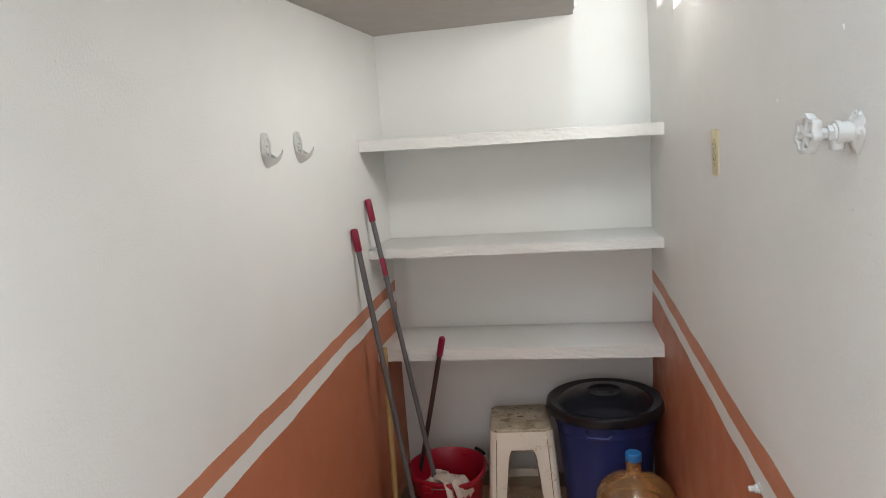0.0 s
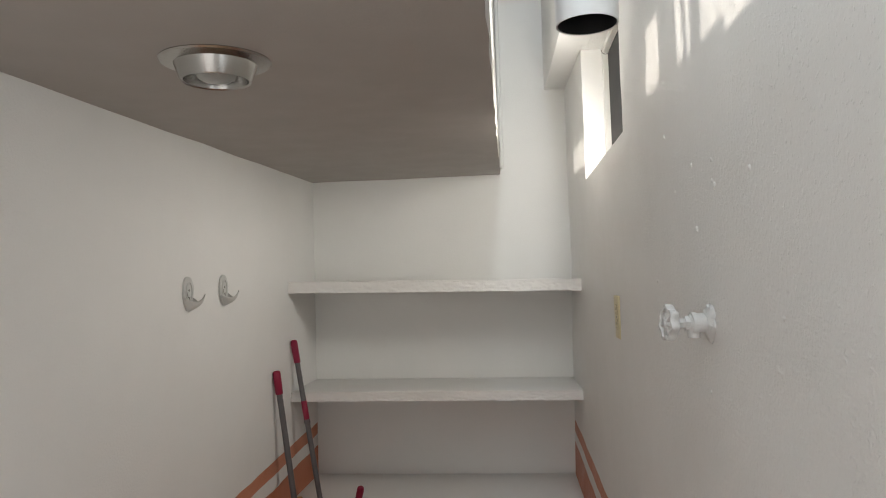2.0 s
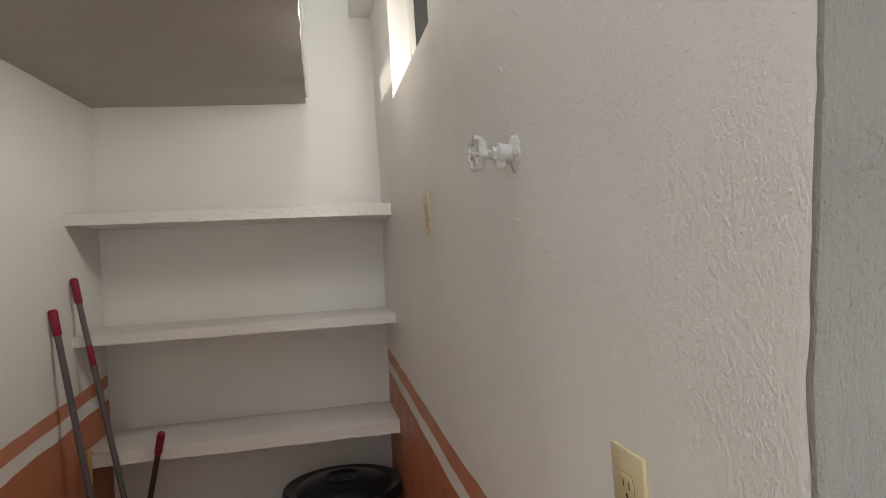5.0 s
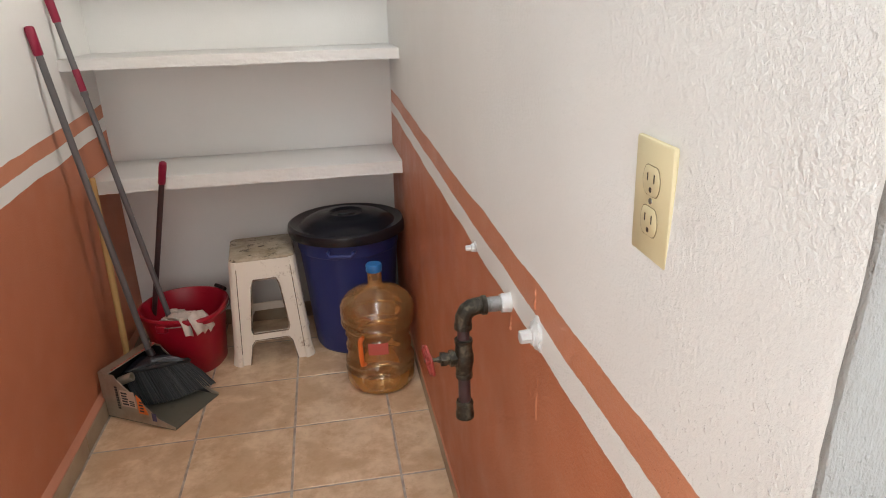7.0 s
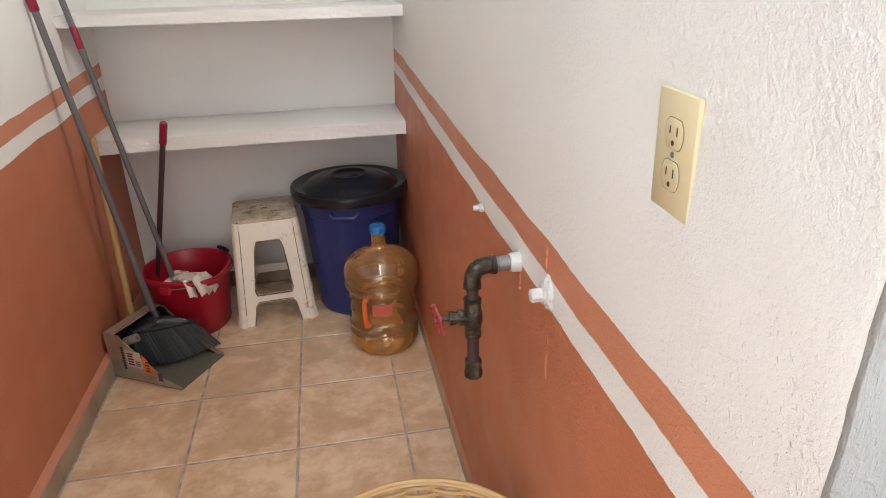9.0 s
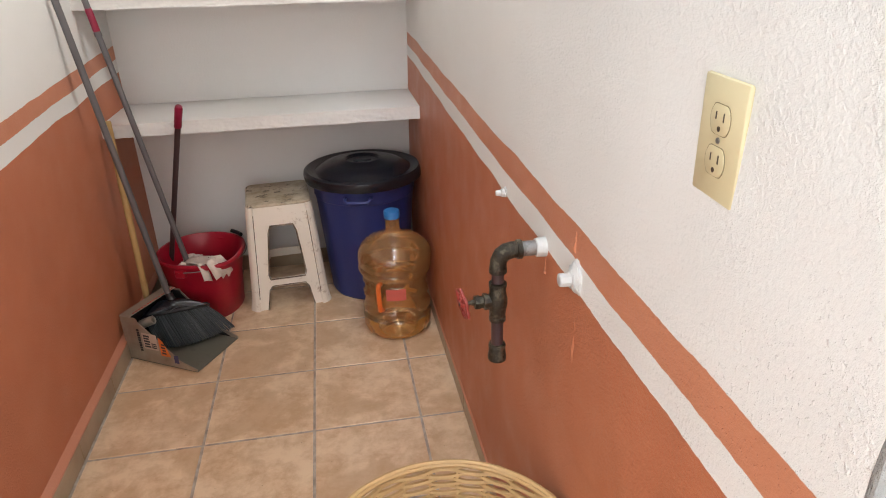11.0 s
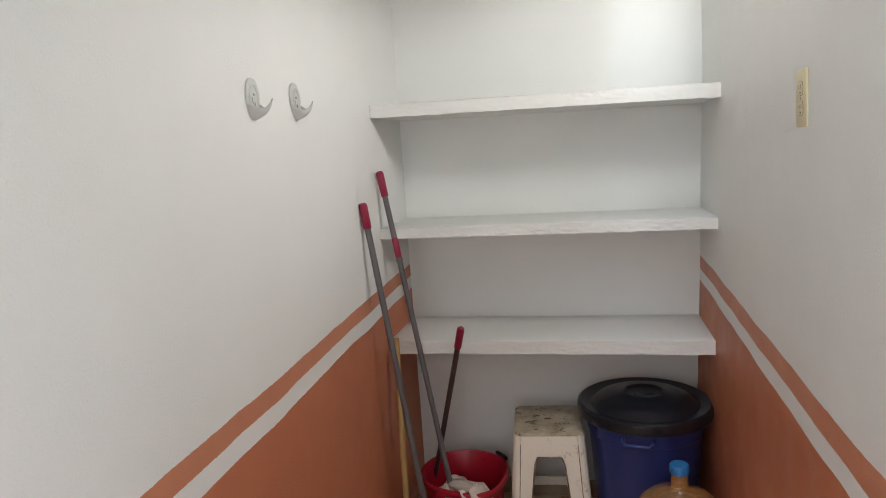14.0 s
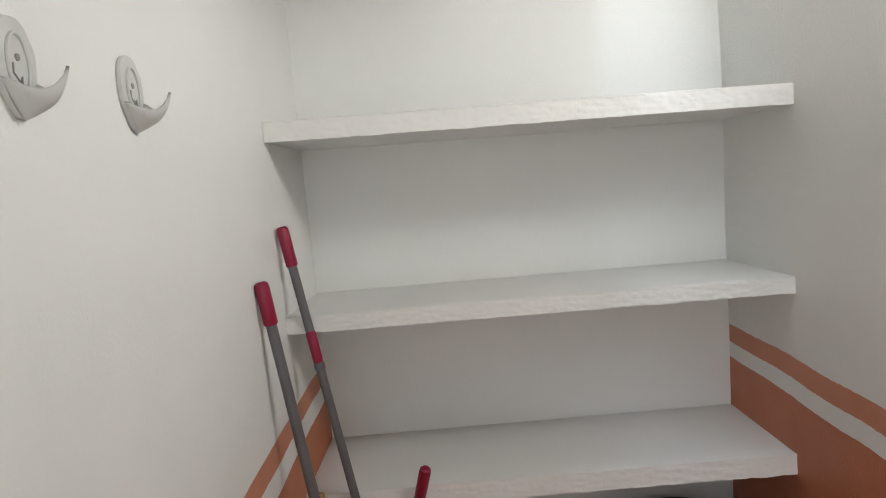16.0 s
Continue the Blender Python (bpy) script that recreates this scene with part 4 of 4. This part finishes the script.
def outlet(y, z, lean):
    ob = root("electrical_outlet", (xr(z), y, z), "ivory plastic double electrical outlet on the white wall", "electrical outlet", "outlets")
    ob.matrix_basis = pose(xr(z) + 0.003, y, z, lean, -1.2, 0)
    bm = bmesh.new()
    box(bm, -0.0065, 0.0, -0.035, 0.035, -0.0575, 0.0575, 0.003, 2)
    part("cover_plate", bm, "ivory", ob)
    for s in (-1, 1):
        bm = bmesh.new()
        outl = []
        for k in range(24):
            a = 2 * math.pi * k / 24
            outl.append((0.0158 * math.cos(a), max(-0.0138, min(0.0138, 0.0178 * math.sin(a)))))
        prism(bm, outl, 0.0012, Matrix(((0, 0, -1, -0.0065), (1, 0, 0, 0), (0, 1, 0, s * 0.0195), (0, 0, 0, 1))), 0.0008)
        face = part("receptacle", bm, "ivory", ob)
        # dark ring that paints the shade of the gap round the receptacle
        bm = bmesh.new()
        ring = [(-0.0068, y * 1.02, s * 0.0195 + z * 1.02) for y, z in outl]
        tube(bm, ring + ring[:1], 0.0005, 6, caps=False)
        part("groove", bm, "ivory_shade", face, "dark ring drawn for the shaded gap round the socket")
        bm = bmesh.new()
        zc = s * 0.0195
        for yy, hh in ((-0.0062, 0.0042), (0.0062, 0.0036)):
            box(bm, -0.0081, -0.0076, yy - 0.0008, yy + 0.0008, zc + 0.003 - hh, zc + 0.003 + hh)
        lathe(bm, [(0, 0.0002), (0.0026, 0.0002), (0.0026, 0)], 12, Matrix.Translation((-0.0077, 0, zc - 0.0085)) @ pose(0, 0, 0, 0, -90, 0))
        part("slots", bm, "hole", face, "dark plug slots", smooth=False)
    bm = bmesh.new()
    lathe(bm, [(0, 0.001), (0.0028, 0.0008), (0.003, 0)], 14, Matrix.Translation((-0.0065, 0, 0)) @ pose(0, 0, 0, 0, -90, 0))
    part("screw", bm, "screw", ob, "small plate screw")


outlet(-1.241, 1.565, 0)
outlet(-2.384, 1.195, 1.5)


# ---- valves and pipes ----
def crust(size, seed, sag=0.0):
    """A lump of paint and plaster squeezed out round a fitting, on the wall; local x runs into the wall."""
    bm = bmesh.new()
    bmesh.ops.create_icosphere(bm, subdivisions=4, radius=size)
    for v in bm.verts:
        q = v.co.normalized()
        k = 1 + 0.30 * noise.noise(q * 2.2 + Vector((seed, 0, 0))) + 0.16 * noise.noise(q * 5.5 + Vector((0, seed, 0)))
        v.co = Vector((v.co.x * 0.55, v.co.y * k, v.co.z * k * (1.18 if v.co.z > 0 else 1 + sag)))
    return bm


def hand_wheel(bm, m, r, lobes=6, rod=0.0035):
    ring = []
    for k in range(48):
        a = 2 * math.pi * k / 48
        rr = r * (1 + 0.10 * math.cos(lobes * a))
        ring.append(m @ Vector((rr * math.cos(a), rr * math.sin(a), 0)))
    tube(bm, ring + ring[:1], rod, 8, caps=False)
    for k in range(4):
        a = math.pi / 4 + math.pi / 2 * k
        tube(bm, [m @ Vector((0, 0, 0)), m @ Vector((r * math.cos(a), r * math.sin(a), 0))], rod * 0.8, 6)
    lathe(bm, [(0, -0.006), (0.008, -0.006), (0.008, 0.006), (0, 0.006)], 14, m)


def along_x(x0, y, z, prof, sides=16):
    """Stations (distance out of the wall, radius) of a fitting that sticks out of the right wall."""
    bm = bmesh.new()
    tube(bm, [(x0 - dx, y, z) for dx, r in prof], [r for dx, r in prof], sides)
    return bm


valve = root("shutoff_valve", (xr(1.6), -2.055, 1.600), "white-painted gate valve with a lobed wheel on the wall", "valve")
bm = along_x(0.004, 0, 0, [(0, 0.019), (0.003, 0.017), (0.006, 0.0135), (0.026, 0.0142), (0.0262, 0.0160), (0.033, 0.0160), (0.0332, 0.013), (0.036, 0.012)], 24)
tube(bm, [(-0.026, 0, -0.021), (-0.026, 0, -0.008)], [0.008, 0.010], 12)
for v in bm.verts:
    v.co += 0.0009 * noise.noise_vector(v.co * 160)
part("body", bm, "gloss_paint", valve)
bm = along_x(0.0, 0, 0, [(0.030, 0.011), (0.038, 0.011), (0.0382, 0.0075), (0.046, 0.0075)], 6)
part("packing_nut", bm, "gloss_paint", valve)
bm = along_x(0.0, 0, 0, [(0.044, 0.0045), (0.068, 0.0045)])
part("stem", bm, "gloss_paint", valve)
bm = bmesh.new()
wm = pose(-0.060, 0, 0.001, 0, -88, 8) @ Matrix.Scale(0.86, 4)
lobed = lambda a, z: 1 + 0.09 * math.cos(7 * a)
lathe(bm, [(0.0215, -0.008), (0.0265, -0.008), (0.0290, -0.004), (0.0300, 0.004), (0.0285, 0.007), (0.0235, 0.007), (0.0215, 0.003), (0.0215, -0.008)], 84, wm, squash=lobed)
wheel = part("wheel", bm, "gloss_paint", valve, "lobed white wheel")
for k in range(7):
    a = 2 * math.pi * k / 7
    bm = bmesh.new()
    tube(bm, [wm @ Vector((0.004 * math.cos(a), 0.004 * math.sin(a), 0.002)), wm @ Vector((0.0245 * math.cos(a), 0.0245 * math.sin(a), 0.001))], [0.0042, 0.0034], 8)
    part("spoke", bm, "gloss_paint", wheel)
bm = bmesh.new()
lathe(bm, [(0, 0.007), (0.006, 0.007), (0.0085, 0.003), (0.0085, -0.008), (0, -0.008)], 18, wm)
part("hub", bm, "gloss_paint", wheel)
bm = crust(0.0225, 3.0, 0.15)
part("collar", bm, "gloss_paint", valve, "crust of white paint at the wall")

tap = root("pipe_with_valve", (xr(0.886), -1.928, 0.886), "dark galvanised pipe with an elbow and a small red-wheeled valve", "pipe")
bm = along_x(0.003, 0, 0, [(0, 0.0175), (0.008, 0.0172), (0.017, 0.0165), (0.021, 0.0158), (0.022, 0.0135)], 28)
for v in bm.verts:
    v.co += 0.0013 * noise.noise_vector(v.co * 120)
part("flange", bm, "gloss_paint", tap, "white paint crust at the wall")
bm = along_x(0.0, 0, 0, [(0.012, 0.0135), (0.060, 0.0135)], 24)
part("nipple", bm, "zinc", tap, "grey zinc pipe piece")
bm = bmesh.new()
tube(bm, [(-0.044, 0, 0), (-0.052, 0, 0), (-0.053, 0, 0), (-0.060, 0, 0), (-0.070, 0, -0.002), (-0.079, 0, -0.008), (-0.084, 0, -0.018), (-0.085, 0, -0.030), (-0.085, 0, -0.031), (-0.085, 0, -0.040)],
     [0.0172, 0.0172, 0.0148, 0.0148, 0.0152, 0.0152, 0.0148, 0.0148, 0.0158, 0.0158], 18)
part("elbow", bm, "iron", tap)
bm = bmesh.new()
tube(bm, [(-0.085, 0, -0.035), (-0.085, 0, -0.075)], 0.0110, 16)
part("nipple", bm, "dark_pole", tap)
bm = bmesh.new()
tube(bm, [(-0.085, 0, z) for z in (-0.060, -0.061, -0.068, -0.069, -0.080, -0.092, -0.104, -0.116, -0.128, -0.129, -0.136)],
     [0.013, 0.0160, 0.0160, 0.0145, 0.0152, 0.0178, 0.0178, 0.0152, 0.0142, 0.0152, 0.0152], 18)
part("valve_body", bm, "iron", tap)
bm = bmesh.new()
tube(bm, [(-0.097 - d0, 0, -0.096) for d0 in (0, 0.006, 0.0062, 0.014, 0.0142, 0.020, 0.0202, 0.030, 0.0302, 0.036)],
     [0.013, 0.013, 0.0155, 0.0155, 0.011, 0.011, 0.0128, 0.0128, 0.006, 0.005], 6)
part("bonnet", bm, "iron", tap)
bm = bmesh.new()
tube(bm, [(-0.130, 0, -0.096), (-0.155, 0, -0.096)], 0.0035, 8)
part("stem", bm, "iron", tap)
bm = bmesh.new()
hand_wheel(bm, pose(-0.148, 0, -0.096, 0, 82, 8), 0.026, 6, 0.0031)
part("wheel", bm, "red_wheel", tap, "worn red wheel")
bm = bmesh.new()
tube(bm, [(-0.085, 0, -0.130), (-0.085, 0, -0.192)], 0.0112, 16)
part("nipple", bm, "dark_pole", tap)
bm = bmesh.new()
tube(bm, [(-0.085, 0, z) for z in (-0.185, -0.190, -0.1905, -0.205, -0.210, -0.219)], [0.0145, 0.0162, 0.0155, 0.0155, 0.0172, 0.0168], 18)
part("end_cap", bm, "iron", tap, "rusty end fitting")

for loc, k, size in (((xr(0.892), -1.66, 0.892), 0, 0.0095), ((xr(0.9), -2.080, 0.900), 1, 0.0165)):
    plug = root("pipe_plug", loc, "white-painted hexagonal pipe plug crusted into the wall" if k else "small white-painted pipe plug in the wall", "pipe plug", "pipe plugs")
    bm = crust(size * (1.15 + 0.30 * k), 7.0 + 5 * k, 0.0)
    part("collar", bm, "gloss_paint", plug)
    bm = bmesh.new()
    tube(bm, [(-0.004, 0, 0), (-0.010 - 0.002 * k, 0, 0), (-0.011 - 0.002 * k, 0, 0), (-0.020 - 0.008 * k, 0, 0), (-0.022 - 0.008 * k, 0, 0)], [size, size * 0.95, size * 0.68, size * 0.66, size * 0.52], 8)
    part("head", bm, "gloss_paint", plug)

# ---- ceiling light ----
lamp = root("ceiling_light", (0.402, -1.925, slab_z(-1.925) + 0.001), "unlit brushed-steel spotlight fitting under the ceiling slab", "ceiling light")
bm = bmesh.new()
lathe(bm, [(0.070, 0.0), (0.096, 0.0), (0.097, -0.003), (0.094, -0.006), (0.080, -0.008), (0.070, -0.010)], 56, pose(0, 0, 0, 2.5, 0, 0))
part("flange", bm, "steel", lamp)
bm = bmesh.new()
lathe(bm, [(0.074, -0.006), (0.072, -0.010), (0.062, -0.036), (0.060, -0.039), (0.056, -0.037), (0.050, -0.014), (0.048, 0.0)], 56, pose(0, 0, 0, 2.5, 0, 0))
part("ring", bm, "steel", lamp, "flared steel ring")
bm = bmesh.new()
lathe(bm, [(0.013, 0.0), (0.022, -0.010), (0.033, -0.024), (0.037, -0.026), (0.032, -0.034), (0.018, -0.040), (0, -0.042)], 32)
part("bulb", bm, "bulb", lamp, "clear reflector bulb")

# ---- duct in the shaft ----
duct = root("duct", (1.068, -1.85, 2.128), "white sheet duct with a dark open end hanging overhead", "duct")
bm = bmesh.new()
rows = []
for inner in (0, 1):
    for z in ([0.0, 0.04, 0.08, 0.12, 0.18, 0.25, 0.5, 0.9, 1.4, 1.9] if not inner else [1.9, 0.0]):
        sq_ = min(1.0, max(0.0, (z - 0.02) / 0.16)) if not inner else 0
        ring = []
        for k in range(48):
            a = 2 * math.pi * k / 48
            ca, sa_ = math.cos(a), math.sin(a)
            p = 2 + 5 * sq_
            f = (abs(ca) ** p + abs(sa_) ** p) ** (-1 / p)
            rr = 0.056 - 0.0025 * inner
            ring.append(bm.verts.new((rr * f * ca - 0.004 * z, rr * 0.92 * f * sa_, z)))
        rows.append(ring)
for a, b in zip(rows, rows[1:]):
    for k in range(48):
        f = bm.faces.new((a[k], a[(k + 1) % 48], b[(k + 1) % 48], b[k]))
for k in range(48):
    bm.faces.new((rows[0][k], rows[0][(k + 1) % 48], rows[-1][(k + 1) % 48], rows[-1][k]))
part("casing", bm, "duct", duct)
# black sheet that stands for the shade inside the open end
bm = bmesh.new()
lathe(bm, [(0.0522, 0.001), (0.0500, 0.1), (0.0500, 1.0), (0, 1.0)], 48, Matrix.Diagonal((1, 0.915, 1, 1)))
part("mouth_shade", bm, "black", duct, "black sheet drawn for the shade inside the duct")

# ---- orange thing beside the doorway ----
ob = root("wall_box", (1.252, YD - 0.036, 1.81), "orange plastic box fixed beside the doorway", "box")
bm = bmesh.new()
box(bm, 0, 0.12, 0, 0.014, 0, 0.125, 0.006, 3)
part("casing", bm, "orange", ob)

# ---- wicker basket ----
BR, BH = 0.215, 0.495
basket = root("wicker_basket", (0.955, -2.21, 0.0), "round pale wicker basket on the tiled floor", "basket")
STK = 26
bm = bmesh.new()
for ring in range(58):
    z = 0.01 + (BH - 0.008) * ring / 57
    r0 = 0.15 + (BR - 0.15) * (z / BH) ** 0.8
    pts = []
    for k in range(156):
        a = 2 * math.pi * k / 156
        w = 0.0045 * math.sin(a * STK / 2 + (math.pi / 2 if ring % 2 else -math.pi / 2)) + 0.0015 * noise.noise(Vector((a * 2, ring, 0)))
        pts.append((math.cos(a) * (r0 + w), math.sin(a) * (r0 + w), z + 0.003 * noise.noise(Vector((math.cos(a) * 2, math.sin(a) * 2, ring * 0.7)))))
    tube(bm, pts + pts[:1], 0.0044, 5, caps=False)
ob = part("weave", bm, "wicker", basket, "woven willow strands")
ob["kind"] = "stuff"
bm = bmesh.new()
for k in range(STK):
    a = 2 * math.pi * (k + 0.5) / STK
    tube(bm, [(math.cos(a) * r, math.sin(a) * r, z) for r, z in ((0.15, 0.0), (0.175, BH * 0.35), (0.198, BH * 0.7), (BR, BH - 0.004))], 0.0032, 6)
part("stakes", bm, "wicker", basket, "upright willow stakes")
bm = bmesh.new()
for dr, dz in ((0.004, 0.0), (-0.004, 0.001), (0.0, 0.006)):
    pts = []
    for k in range(120):
        a = 2 * math.pi * k / 120
        pts.append((math.cos(a) * (BR + dr), math.sin(a) * (BR + dr), BH + dz + 0.002 * noise.noise(Vector((math.cos(a) * 3, math.sin(a) * 3, dz * 300)))))
    tube(bm, pts + pts[:1], 0.0048, 6, caps=False)
part("rim", bm, "wicker", basket, "willow rim")
bm = bmesh.new()
lathe(bm, [(0, 0.004), (0.15, 0.004), (0.152, 0.014), (0, 0.014)], 32)
part("bottom", bm, "wicker", basket)

# ---- skirting and floor tiles, piece by piece ----
XL = [0.0, 0.021, 0.357, 0.693, 1.030, 1.19]
YL = [0.09 - 0.333 * k for k in range(13)]
floor_ob = bpy.data.objects["floor"]
cache = {}


def piece(name, x0, x1, y0, y1, z0, z1, mat, parent, bevel=0.002):
    key = (round(x1 - x0, 4), round(y1 - y0, 4), round(z1 - z0, 4), mat)
    if key not in cache:
        bm = bmesh.new()
        box(bm, 0, x1 - x0, 0, y1 - y0, 0, z1 - z0, bevel)
        me = bpy.data.meshes.new(name)
        bm.to_mesh(me)
        bm.free()
        me.materials.append(M[mat])
        cache[key] = me
    ob = new(name, cache[key])
    ob.location = (x0, y0, z0)
    ob.parent = parent
    return ob


G = 0.0035
rt = random.Random(8)
for ix in (1, 2, 3, 4):
    x0, x1 = XL[ix] + G, XL[ix + 1] - (G if ix < 4 else 0)
    for a, b in zip(YL, YL[1:]):
        top, bot = min(a - G, 0.0), max(b + G, YB)
        if top - bot > 0.02:
            piece("tile", x0, x1, bot, top, -0.010, 0.0 + rt.uniform(-0.0006, 0.0006), "tile", floor_ob)
sk_l = tagged(new("baseboard"), "tile skirting with a terracotta ledge along the wall", "", "", "structure")
sk_r = tagged(new("baseboard"), "tile skirting with a terracotta ledge along the wall", "", "", "structure")
sk_b = tagged(new("baseboard"), "tile skirting along the end wall", "", "", "structure")
for a, b in zip(YL, YL[1:]):
    top, bot = min(a - 0.001, -0.018), max(b + 0.001, YB)
    piece("tile", 0.0, 0.019, bot, top, 0.0, 0.068, "skirt", sk_l)
    if b > YD - 0.2:
        piece("tile", XR - 0.021, XR - 0.006, max(bot, YD + 0.02), top, 0.0, 0.060, "skirt", sk_r)
for k in range(4):
    piece("tile", 0.021 + 0.336 * k - (0.002 if k == 0 else 0), min(0.355 + 0.336 * k, XR - 0.014), -0.014, 0.0, 0.0, 0.072, "skirt", sk_b)


def ledge(x0, x1, z, y0, parent):
    bm = bmesh.new()
    sx = x1 if x0 == 0.0 else x0
    wx = x0 if x0 == 0.0 else x1
    n = 40
    prev = None
    for k in range(n + 1):
        y = y0 + (-0.018 - y0) * k / n
        j = 0.0015 * noise.noise(Vector((3, y * 12, 0)))
        ring = [bm.verts.new(p) for p in ((wx, y, z), (sx + j, y, z), (sx + j, y, z + 0.006), (wx, y, z + 0.022 + j))]
        if prev:
            for i in range(4):
                q = (i + 1) % 4
                bm.faces.new((prev[i], prev[q], ring[q], ring[i]))
        prev = ring
    part("ledge", bm, "ledge", parent, "terracotta painted mortar ledge")


ledge(0.0, 0.018, 0.068, YB, sk_l)
ledge(XR - 0.020, XR - 0.004, 0.060, YD + 0.02, sk_r)
